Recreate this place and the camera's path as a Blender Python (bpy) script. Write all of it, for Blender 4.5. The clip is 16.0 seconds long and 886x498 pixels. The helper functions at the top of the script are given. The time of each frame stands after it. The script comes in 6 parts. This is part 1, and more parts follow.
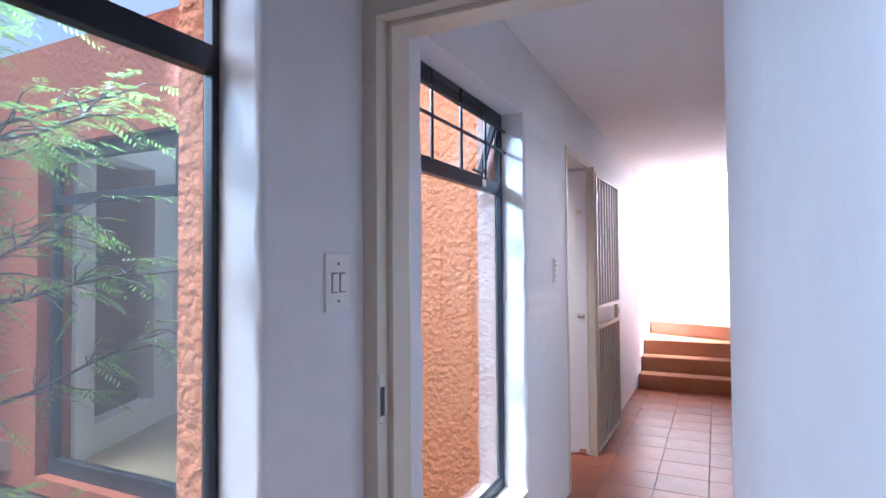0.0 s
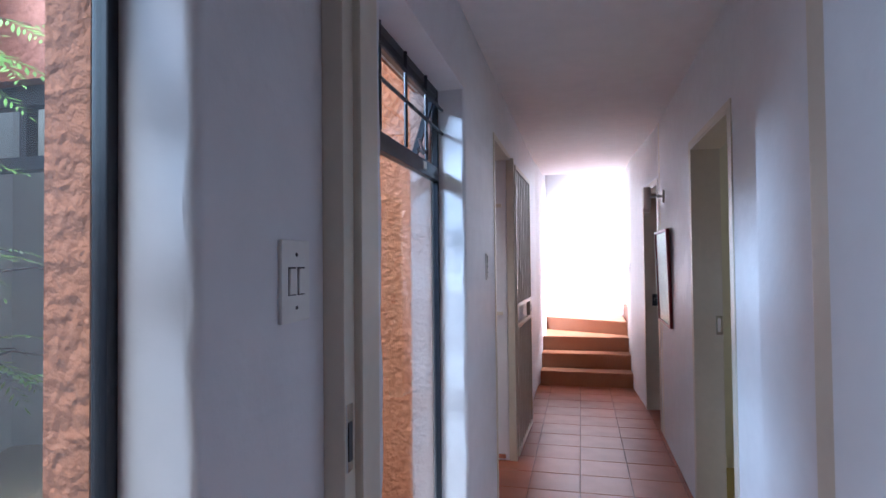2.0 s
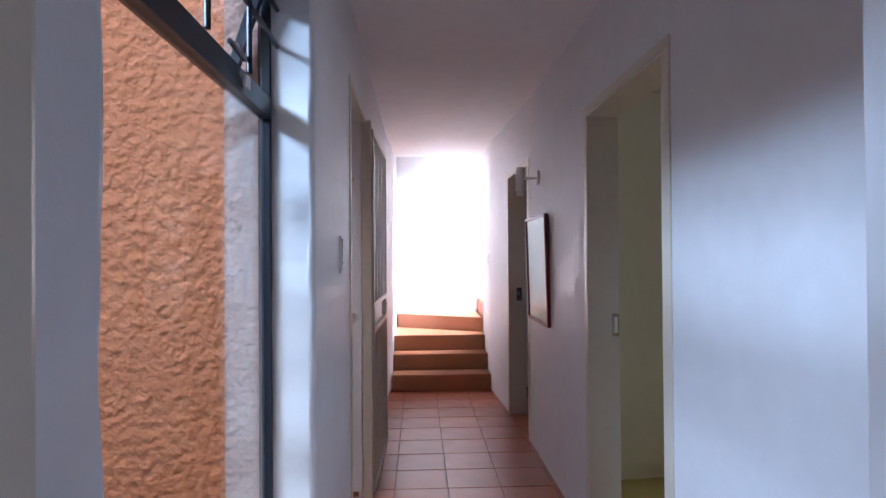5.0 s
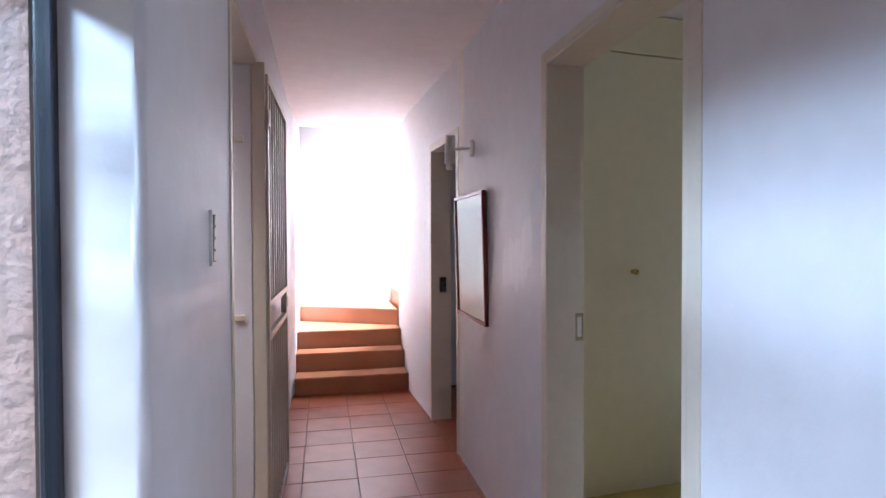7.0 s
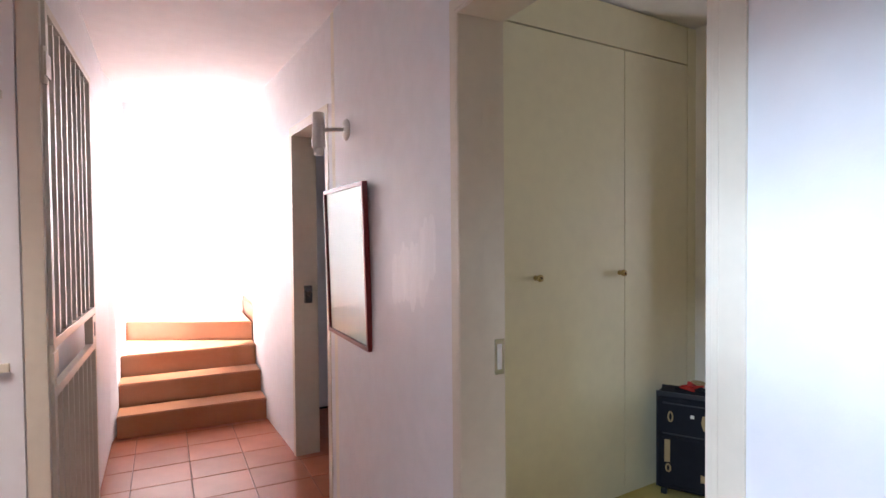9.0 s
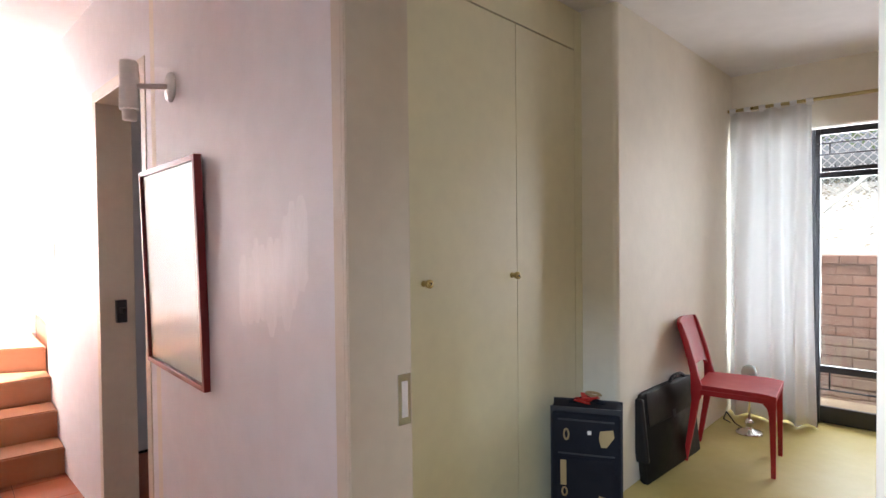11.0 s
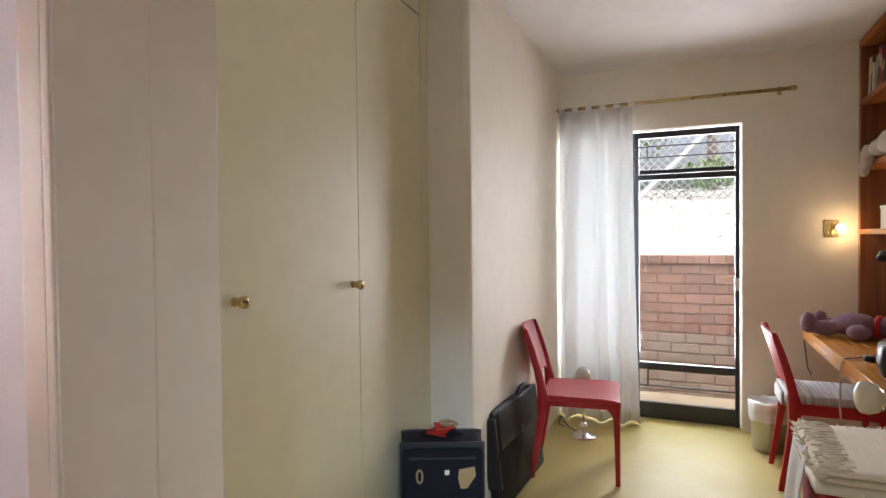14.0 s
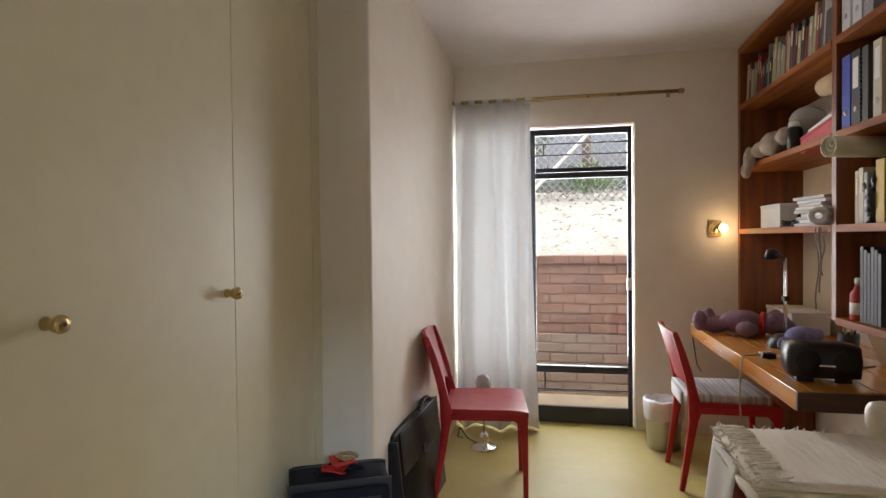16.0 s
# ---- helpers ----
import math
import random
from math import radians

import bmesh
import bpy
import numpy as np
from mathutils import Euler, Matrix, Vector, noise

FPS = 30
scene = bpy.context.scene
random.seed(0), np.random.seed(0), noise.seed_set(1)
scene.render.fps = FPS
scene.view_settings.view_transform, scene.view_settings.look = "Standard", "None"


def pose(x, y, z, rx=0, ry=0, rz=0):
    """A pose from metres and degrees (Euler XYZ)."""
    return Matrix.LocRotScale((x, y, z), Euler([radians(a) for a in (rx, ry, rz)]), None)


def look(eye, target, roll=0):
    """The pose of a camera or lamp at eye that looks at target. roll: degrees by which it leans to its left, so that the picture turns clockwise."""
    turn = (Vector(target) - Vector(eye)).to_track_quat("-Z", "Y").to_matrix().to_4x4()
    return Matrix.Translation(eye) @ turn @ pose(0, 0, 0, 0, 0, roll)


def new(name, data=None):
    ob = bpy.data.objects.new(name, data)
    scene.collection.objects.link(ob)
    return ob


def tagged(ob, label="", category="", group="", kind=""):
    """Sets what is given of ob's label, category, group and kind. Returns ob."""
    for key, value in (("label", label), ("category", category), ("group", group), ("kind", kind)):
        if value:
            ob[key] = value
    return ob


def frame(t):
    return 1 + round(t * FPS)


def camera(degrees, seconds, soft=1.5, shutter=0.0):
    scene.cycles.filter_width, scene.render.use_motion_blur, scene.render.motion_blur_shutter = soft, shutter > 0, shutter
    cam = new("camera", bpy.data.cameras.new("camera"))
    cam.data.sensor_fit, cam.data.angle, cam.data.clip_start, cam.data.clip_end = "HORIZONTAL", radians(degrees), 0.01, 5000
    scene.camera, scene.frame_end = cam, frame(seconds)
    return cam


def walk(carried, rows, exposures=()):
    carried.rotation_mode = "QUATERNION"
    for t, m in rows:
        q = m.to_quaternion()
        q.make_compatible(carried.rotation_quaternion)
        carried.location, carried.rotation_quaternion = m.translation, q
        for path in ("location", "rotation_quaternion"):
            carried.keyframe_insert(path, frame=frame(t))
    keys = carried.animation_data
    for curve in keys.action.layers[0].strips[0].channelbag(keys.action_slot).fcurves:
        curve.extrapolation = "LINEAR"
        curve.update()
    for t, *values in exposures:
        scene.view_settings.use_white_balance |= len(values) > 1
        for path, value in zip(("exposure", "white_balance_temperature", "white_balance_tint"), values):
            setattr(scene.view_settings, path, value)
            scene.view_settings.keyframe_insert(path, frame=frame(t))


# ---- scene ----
cam = camera(76.2, 16.0)
PATH = [
    (0, (0.311, -0.025, 1.427), (-0.559, 1.775, 1.481), -0.4),
    (0.5, (0.197, 0.016, 1.427), (-0.568, 1.864, 1.477), -0.4),
    (1, (0.111, 0.056, 1.412), (-0.551, 1.943, 1.462), -0.5),
    (1.5, (0.036, 0.121, 1.413), (-0.536, 2.037, 1.46), -0.4),
    (2, (-0.047, 0.222, 1.415), (-0.519, 2.165, 1.46), -0.6),
    (2.5, (-0.11, 0.325, 1.411), (-0.488, 2.288, 1.454), -0.5),
    (3, (-0.165, 0.449, 1.414), (-0.442, 2.43, 1.452), -0.5),
    (3.5, (-0.201, 0.563, 1.405), (-0.372, 2.556, 1.44), -0.6),
    (4, (-0.217, 0.705, 1.388), (-0.297, 2.703, 1.422), -0.5),
    (6.5, (-0.257, 1.524, 1.384), (0.075, 3.496, 1.358), -0.3),
    (7, (-0.259, 1.684, 1.383), (0.157, 3.64, 1.346), -0.2),
    (7.5, (-0.255, 1.827, 1.395), (0.259, 3.759, 1.355), -0.2),
    (8, (-0.229, 1.975, 1.397), (0.397, 3.874, 1.352), -0.4),
    (8.5, (-0.205, 2.141, 1.414), (0.551, 3.992, 1.364), -0.4),
    (9, (-0.191, 2.266, 1.41), (0.695, 4.058, 1.358), -0.5),
    (11.5, (0.039, 2.87, 1.375), (1.453, 4.283, 1.335), -0.6),
    (12, (0.079, 2.95, 1.369), (1.579, 4.272, 1.33), -0.6),
    (12.5, (0.131, 3.023, 1.359), (1.703, 4.26, 1.321), -0.6),
    (13, (0.182, 3.091, 1.371), (1.814, 4.247, 1.332), -0.6),
    (13.5, (0.256, 3.167, 1.37), (1.946, 4.236, 1.331), -0.6),
    (14, (0.342, 3.234, 1.366), (2.083, 4.216, 1.326), -0.6),
    (14.5, (0.425, 3.308, 1.366), (2.22, 4.188, 1.327), -0.6),
    (15, (0.477, 3.369, 1.358), (2.32, 4.144, 1.32), -0.5),
    (15.5, (0.528, 3.407, 1.354), (2.408, 4.09, 1.316), -0.5),
    (16, (0.613, 3.461, 1.348), (2.524, 4.053, 1.312), -0.6),
]
EXPOSURES = [(0.0, 1.06, 5300, 13), (1.5, 0.46, 5300, 13), (3.5, -0.26, 5400, 13), (4.2, -0.14, 5450, 14), (6.5, 0.42, 5500, 14), (9.0, 1.2, 6100, 14), (12.5, 1.48, 6450, 14), (14.0, 1.5, 6500, 14), (16.0, 1.05, 6700, 15)]
walk(cam, [(t, look(eye, target, roll)) for t, eye, target, roll in PATH], EXPOSURES)

# ---- light ----
world = bpy.data.worlds.new("sky")
scene.world = world
world.use_nodes = True
nt = world.node_tree
sky = nt.nodes.new("ShaderNodeTexSky")
sky.sky_type = "NISHITA"
sky.sun_disc = False
sky.dust_density, sky.air_density = 10.0, 1.0
sky.sun_elevation, sky.sun_rotation = radians(66), radians(210)
bg = nt.nodes["Background"]
bg.inputs["Strength"].default_value = 0.15
nt.links.new(sky.outputs[0], bg.inputs["Color"])


def lamp(name, kind, m, power, color=(1, 1, 1), size=None, size_y=None, angle=None, spread=None):
    data = bpy.data.lights.new(name, kind)
    data.energy, data.color = power, color
    if size:
        if kind == "AREA":
            data.shape, data.size, data.size_y = "RECTANGLE", size, size_y
        else:
            data.shadow_soft_size = size
    if angle:
        data.angle = radians(angle)
    if spread:
        data.spread = radians(spread)
    ob = new(name, data)
    ob.matrix_world = m
    return ob


ROOM = pose(0.72, 3.73, 0, 0, 0, 6)  # the bedroom stands a little askew to the corridor

lamp("sun", "SUN", look((0, 0, 20), (0.22, 0.38, 19)), 1.3, (1.0, 0.96, 0.9), angle=18)
# area lamps added outside the windows and garden door, in place of daylight
lamp("window_light_a", "AREA", look((-2.4, -0.3, 2.5), (0.6, 0.1, 1.0)), 17, (0.66, 0.83, 1.0), 1.9, 1.2, spread=120)
lamp("window_light_b", "AREA", look((-2.3, 1.5, 2.8), (0.58, 2.3, 1.2)), 46, (0.64, 0.82, 1.0), 0.85, 0.4, spread=116)
# two added, unseen lamps brighten the stairwell; no skylight or window is built there
lamp("stairwell_skylight", "AREA", look((0.8, 7.95, 4.9), (0.3, 7.95, 0.5)), 12, (1.0, 0.94, 0.93), 2.2, 0.6)
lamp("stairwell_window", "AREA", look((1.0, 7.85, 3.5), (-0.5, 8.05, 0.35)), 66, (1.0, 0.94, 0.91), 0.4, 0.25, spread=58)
lamp("garden_door_light", "AREA", ROOM @ look((4.32, -0.18, 1.36), (0.3, -0.55, 0.95)), 26, (0.97, 0.975, 1.0), 1.2, 1.9, spread=140)


# ---- materials ----
def material(name, base, rough=0.6, metal=0.0, spots=None, scale=6.0, mix=0.25, bump=0.0, bump_scale=60.0, bump_dist=0.002,
             stretch=(1, 1, 1), bump_detail=4.0, rand=0.0, coat=0.0, spec=0.5, detail=5.0):
    """A procedural surface: base colour with broad stains and fine grain, and fine relief."""
    m = bpy.data.materials.new(name)
    m.use_nodes = True
    t = m.node_tree
    b = t.nodes["Principled BSDF"]
    b.inputs["Roughness"].default_value, b.inputs["Metallic"].default_value = rough, metal
    b.inputs["Specular IOR Level"].default_value = spec
    b.inputs["Coat Weight"].default_value = coat
    tc = t.nodes.new("ShaderNodeTexCoord")
    mp = t.nodes.new("ShaderNodeMapping")
    mp.inputs["Scale"].default_value = stretch
    t.links.new(tc.outputs["Object"], mp.inputs["Vector"])
    geo = t.nodes.new("ShaderNodeNewGeometry")
    base = (*base, 1)
    second = (*spots, 1) if spots else tuple(c * 0.72 for c in base[:3]) + (1,)

    def tex(sc, det):
        n = t.nodes.new("ShaderNodeTexNoise")
        n.inputs["Scale"].default_value, n.inputs["Detail"].default_value = sc, det
        t.links.new(mp.outputs[0], n.inputs["Vector"])
        return n

    big, fine = tex(scale, detail), tex(scale * 9, 3.0)
    ramp = t.nodes.new("ShaderNodeMapRange")
    ramp.inputs["From Min"].default_value, ramp.inputs["From Max"].default_value = 0.35, 0.75
    ramp.inputs["To Max"].default_value = mix
    t.links.new(big.outputs["Fac"], ramp.inputs["Value"])
    mx = t.nodes.new("ShaderNodeMix")
    mx.data_type = "RGBA"
    mx.inputs["A"].default_value, mx.inputs["B"].default_value = base, second
    t.links.new(ramp.outputs[0], mx.inputs["Factor"])
    hs = t.nodes.new("ShaderNodeHueSaturation")
    vr = t.nodes.new("ShaderNodeMapRange")
    vr.inputs["To Min"].default_value, vr.inputs["To Max"].default_value = 0.94, 1.06
    t.links.new(fine.outputs["Fac"], vr.inputs["Value"])
    t.links.new(mx.outputs["Result"], hs.inputs["Color"])
    if rand:
        oi = t.nodes.new("ShaderNodeObjectInfo")
        rr = t.nodes.new("ShaderNodeMapRange")
        rr.inputs["To Min"].default_value, rr.inputs["To Max"].default_value = 1 - rand, 1 + rand
        t.links.new(oi.outputs["Random"], rr.inputs["Value"])
        mul = t.nodes.new("ShaderNodeMath")
        mul.operation = "MULTIPLY"
        t.links.new(rr.outputs[0], mul.inputs[0])
        t.links.new(vr.outputs[0], mul.inputs[1])
        t.links.new(mul.outputs[0], hs.inputs["Value"])
    else:
        t.links.new(vr.outputs[0], hs.inputs["Value"])
    t.links.new(hs.outputs[0], b.inputs["Base Color"])
    rg = t.nodes.new("ShaderNodeMapRange")
    rg.inputs["To Min"].default_value, rg.inputs["To Max"].default_value = max(0.02, rough - 0.1), min(1, rough + 0.1)
    t.links.new(big.outputs["Fac"], rg.inputs["Value"])
    t.links.new(rg.outputs[0], b.inputs["Roughness"])
    if bump:
        bt = tex(bump_scale, bump_detail)
        bp = t.nodes.new("ShaderNodeBump")
        bp.inputs["Strength"].default_value, bp.inputs["Distance"].default_value = bump, bump_dist
        t.links.new(bt.outputs["Fac"], bp.inputs["Height"])
        t.links.new(bp.outputs[0], b.inputs["Normal"])
    return m


def glass_material(name, tint=(0.92, 0.97, 0.96), rough=0.0, haze=0.0, gloss=0.7):
    m = bpy.data.materials.new(name)
    m.use_nodes = True
    t = m.node_tree
    for n in list(t.nodes):
        if n.type != "OUTPUT_MATERIAL":
            t.nodes.remove(n)
    out = [n for n in t.nodes if n.type == "OUTPUT_MATERIAL"][0]
    tr, gl, lw, mx = (t.nodes.new("ShaderNodeBsdfTransparent"), t.nodes.new("ShaderNodeBsdfGlossy"),
                      t.nodes.new("ShaderNodeLayerWeight"), t.nodes.new("ShaderNodeMixShader"))
    power, fr = t.nodes.new("ShaderNodeMath"), t.nodes.new("ShaderNodeMapRange")
    power.operation = "POWER"
    power.inputs[1].default_value = 4.0
    fr.inputs["To Min"].default_value, fr.inputs["To Max"].default_value = min(0.045, gloss * 0.1), gloss
    t.links.new(lw.outputs["Facing"], power.inputs[0])
    t.links.new(power.outputs[0], fr.inputs["Value"])
    tr.inputs["Color"].default_value = (*tint, 1)
    gl.inputs["Roughness"].default_value = rough
    t.links.new(fr.outputs[0], mx.inputs[0])
    t.links.new(tr.outputs[0], mx.inputs[1])
    t.links.new(gl.outputs[0], mx.inputs[2])
    last = mx
    # pale haze mixed into the pane, in place of reflected glare on clean glass
    if haze:
        for shader, share in (("ShaderNodeBsdfTranslucent", haze), ("ShaderNodeBsdfDiffuse", haze * 0.6)):
            veil, over = t.nodes.new(shader), t.nodes.new("ShaderNodeMixShader")
            veil.inputs["Color"].default_value = (0.8, 0.82, 0.84, 1)
            over.inputs[0].default_value = share
            t.links.new(last.outputs[0], over.inputs[1])
            t.links.new(veil.outputs[0], over.inputs[2])
            last = over
    t.links.new(last.outputs[0], out.inputs["Surface"])
    return m


def glow(name, color, strength):
    m = bpy.data.materials.new(name)
    m.use_nodes = True
    b = m.node_tree.nodes["Principled BSDF"]
    b.inputs["Base Color"].default_value = (*color, 1)
    b.inputs["Emission Color"].default_value = (*color, 1)
    b.inputs["Emission Strength"].default_value = strength
    return m


WHITE = material("white_wall_paint", (0.80, 0.79, 0.80), 0.5, spots=(0.70, 0.69, 0.69), scale=1.3, mix=0.35, bump=0.25, bump_scale=35, bump_dist=0.004)
CEIL = material("ceiling_paint", (0.80, 0.78, 0.78), 0.8, scale=1.0, mix=0.12, bump=0.15, bump_scale=50)
ROOMW = material("bedroom_wall_paint", (0.87, 0.815, 0.705), 0.6, spots=(0.75, 0.71, 0.63), scale=1.1, mix=0.3, bump=0.2, bump_scale=35, bump_dist=0.003)
CREAM = material("cream_enamel", (0.70, 0.635, 0.52), 0.32, spots=(0.60, 0.55, 0.43), scale=3, mix=0.3, bump=0.08, bump_scale=30)
CUPB = material("cupboard_paint", (0.77, 0.725, 0.52), 0.4, spots=(0.66, 0.62, 0.50), scale=1.5, mix=0.25, bump=0.08, bump_scale=25)
STUCCO = material("orange_stucco", (0.52, 0.19, 0.085), 0.85, spots=(0.40, 0.135, 0.06), scale=3, mix=0.5, bump=1.0, bump_scale=34, bump_dist=0.019, bump_detail=3.0)
STUCCO_PALE = material("pale_stucco", (0.42, 0.255, 0.215), 0.85, spots=(0.34, 0.21, 0.17), scale=3, mix=0.5, bump=1.0, bump_scale=34, bump_dist=0.013, bump_detail=4.0)
STUCCO_RED = material("dark_red_stucco", (0.33, 0.10, 0.05), 0.85, spots=(0.22, 0.06, 0.035), scale=2, mix=0.6, bump=0.9, bump_scale=28, bump_dist=0.015)
BLACK = material("black_steel_paint", (0.018, 0.022, 0.032), 0.35, spots=(0.03, 0.032, 0.04), scale=12, mix=0.4, bump=0.2, bump_scale=50)
TILE = material("terracotta_tile", (0.34, 0.095, 0.038), 0.33, spots=(0.24, 0.066, 0.028), scale=5, mix=0.6, spec=0.4, rand=0.10)
GROUT = material("grout", (0.17, 0.075, 0.05), 0.8, scale=20, mix=0.4)
STEP = material("terracotta_step", (0.40, 0.18, 0.09), 0.35, spots=(0.32, 0.10, 0.045), scale=4, mix=0.5, bump=0.1, bump_scale=30, coat=0.15)
SCREED = material("yellow_screed", (0.46, 0.36, 0.105), 0.5, spots=(0.56, 0.48, 0.22), scale=2.0, mix=0.7, bump=0.08, bump_scale=20, spec=0.35)
GLASS = glass_material("window_glass")
MATTE_GLASS = glass_material("matte_picture_glass", rough=0.12, gloss=0.18)
# window 1's veil of reflected light, put into the glass itself
HAZY = glass_material("hazed_window_glass", haze=0.018)
CHROME = material("chrome", (0.75, 0.75, 0.75), 0.15, metal=1.0, scale=20, mix=0.1)
BRASS = material("aged_brass", (0.55, 0.43, 0.20), 0.3, metal=0.9, scale=30, mix=0.3)
RED = material("red_plastic", (0.42, 0.012, 0.02), 0.42, scale=10, mix=0.15, bump=0.05, bump_scale=80)
WOOD = material("orange_pine", (0.38, 0.125, 0.03), 0.55, spots=(0.15, 0.04, 0.01), scale=4, mix=0.9, stretch=(0.35, 6, 6), bump=0.1, bump_scale=12, spec=0.2)
WOODV = material("dark_pine", (0.29, 0.085, 0.022), 0.35, spots=(0.09, 0.024, 0.008), scale=4, mix=1.0, stretch=(6, 6, 0.35), bump=0.1, bump_scale=12, coat=0.2)
PLASTIC = material("white_plastic", (0.83, 0.815, 0.77), 0.4, scale=8, mix=0.1)


# ---- building helpers ----
def box(bm, x0, x1, y0, y1, z0, z1, bevel=0.0, m=None):
    vs = [bm.verts.new((x, y, z)) for x in (x0, x1) for y in (y0, y1) for z in (z0, z1)]
    fs = [bm.faces.new([vs[i] for i in f]) for f in ((0, 1, 3, 2), (4, 6, 7, 5), (0, 4, 5, 1), (2, 3, 7, 6), (0, 2, 6, 4), (1, 5, 7, 3))]
    if m is not None:
        bmesh.ops.transform(bm, matrix=m, verts=vs)
    if bevel:
        es = list({e for f in fs for e in f.edges})
        bmesh.ops.bevel(bm, geom=es, offset=bevel, segments=2, profile=0.7, affect="EDGES")
    return bm


def prism(bm, pts, z0, z1):
    lo, hi = [bm.verts.new((x, y, z0)) for x, y in pts], [bm.verts.new((x, y, z1)) for x, y in pts]
    bm.faces.new(lo[::-1]), bm.faces.new(hi)
    n = len(pts)
    for i in range(n):
        bm.faces.new((lo[i], lo[(i + 1) % n], hi[(i + 1) % n], hi[i]))
    bmesh.ops.recalc_face_normals(bm, faces=bm.faces)
    return bm


def rod(bm, a, b, r, r2=None, seg=10, cap=True):
    a, b = Vector(a), Vector(b)
    m = Matrix.Translation((a + b) / 2) @ (b - a).to_track_quat("Z", "Y").to_matrix().to_4x4()
    bmesh.ops.create_cone(bm, cap_ends=cap, segments=seg, radius1=r, radius2=r if r2 is None else r2, depth=(b - a).length, matrix=m)
    return bm


def lathe(bm, profile, seg=20, m=None, cap=True):
    """Turns a profile of (radius, height) round the z axis."""
    rings = [[bm.verts.new((r * math.cos(2 * math.pi * i / seg), r * math.sin(2 * math.pi * i / seg), z)) for i in range(seg)] for r, z in profile]
    for p, q in zip(rings, rings[1:]):
        for i in range(seg):
            bm.faces.new((p[i], p[(i + 1) % seg], q[(i + 1) % seg], q[i]))
    if cap:
        bm.faces.new(rings[0][::-1]), bm.faces.new(rings[-1])
    if m is not None:
        bmesh.ops.transform(bm, matrix=m, verts=[v for ring in rings for v in ring])
    return bm


def blob(bm, centre, radii, seg=14, rough=0.0, m=None):
    made = bmesh.ops.create_uvsphere(bm, u_segments=seg, v_segments=seg // 2 + 2, radius=1.0)["verts"]
    for v in made:
        d = 1 + rough * noise.noise(v.co * 2.5 + Vector(centre) * 7)
        v.co = Vector((v.co.x * radii[0], v.co.y * radii[1], v.co.z * radii[2])) * d
    if m is not None:
        bmesh.ops.transform(bm, matrix=m, verts=made)
    bmesh.ops.translate(bm, vec=centre, verts=made)
    return bm


def B():
    return bmesh.new()


def part(name, bm, mat, parent=None, label="", smooth=False):
    me = bpy.data.meshes.new(name)
    bmesh.ops.recalc_face_normals(bm, faces=bm.faces)
    bm.to_mesh(me)
    bm.free()
    me.materials.append(mat)
    if smooth:
        me.shade_smooth()
    ob = new(name, me)
    if parent is not None:
        ob.parent = parent
    if label:
        ob["label"] = label
    return ob


def thing(name, m, label, category, group=""):
    ob = new(name)
    ob.empty_display_size = 0.1
    ob.matrix_world = m
    return tagged(ob, label, category, group)


def structure(name, bm, mat, label="", category="", m=None, smooth=False):
    ob = part(name, bm, mat, None, label, smooth)
    if m is not None:
        ob.matrix_world = m
    return tagged(ob, label, category, kind="structure")


# ---- corridor and first room ----
L, R, H = -0.535, 0.583, 2.52   # inner faces of the side walls, ceiling
LO = -0.755                     # outer face of the courtyard wall
W1 = (-1.0, 0.862, 0.32, 2.30)  # y0, y1, z0, z1
W2 = (1.58, 2.662, 0.32, 2.18)
GD = (3.52, 4.26, 0.0, 2.15)


def wall_with_openings(bm, x0, x1, y0, y1, z1, openings):
    """A wall along y, with openings (y0, y1, z0, z1) through it."""
    y = y0
    for a, b, lo, hi in sorted(openings):
        if a > y:
            box(bm, x0, x1, y, a, 0, z1)
        if lo > 0:
            box(bm, x0, x1, a, b, 0, lo)
        box(bm, x0, x1, a, b, hi, z1)
        y = b
    if y1 > y:
        box(bm, x0, x1, y, y1, 0, z1)
    bmesh.ops.remove_doubles(bm, verts=bm.verts, dist=0.0005)
    return bm




def rounded_pier(bm, y0, y1, z1, spans, seed):
    """A plastered pier of the west wall; its inner corners are worn round beside an opening (lo, hi)."""
    levels, arc = 72, 6
    rings = []
    for k in range(levels + 1):
        z = z1 * k / levels
        ring = [(LO, y0), (LO, y1)]
        for (side, span) in ((1, spans[1]), (0, spans[0])):
            open_here = span and span[0] < z < span[1]
            r = 0.018 if open_here else 0.0015
            yc = y1 - r if side else y0 + r
            turn = [math.pi / 2 * i / arc for i in range(arc + 1)]
            if not side:
                turn = turn[::-1]
            sgn = 1 if side else -1
            flank = [(L - r - 0.003, yc + sgn * r), (L, yc - sgn * 0.003)]
            ring.append(flank[0 if side else 1])
            for a in turn:
                w = 0.005 * noise.noise(Vector((a * 0.6, z * 7.0, seed))) + 0.0025 * noise.noise(Vector((a * 2, z * 26.0, seed + 5))) if open_here else 0.0
                ring.append((L - r + (r + w) * math.sin(a), yc + sgn * (r + w) * math.cos(a)))
            ring.append(flank[1 if side else 0])
        rings.append([bm.verts.new((x, y, z)) for x, y in ring])
    n = len(rings[0])
    for p, q in zip(rings, rings[1:]):
        for i in range(n):
            bm.faces.new((p[i], p[(i + 1) % n], q[(i + 1) % n], q[i]))
    bm.faces.new(rings[0][::-1]), bm.faces.new(rings[-1])


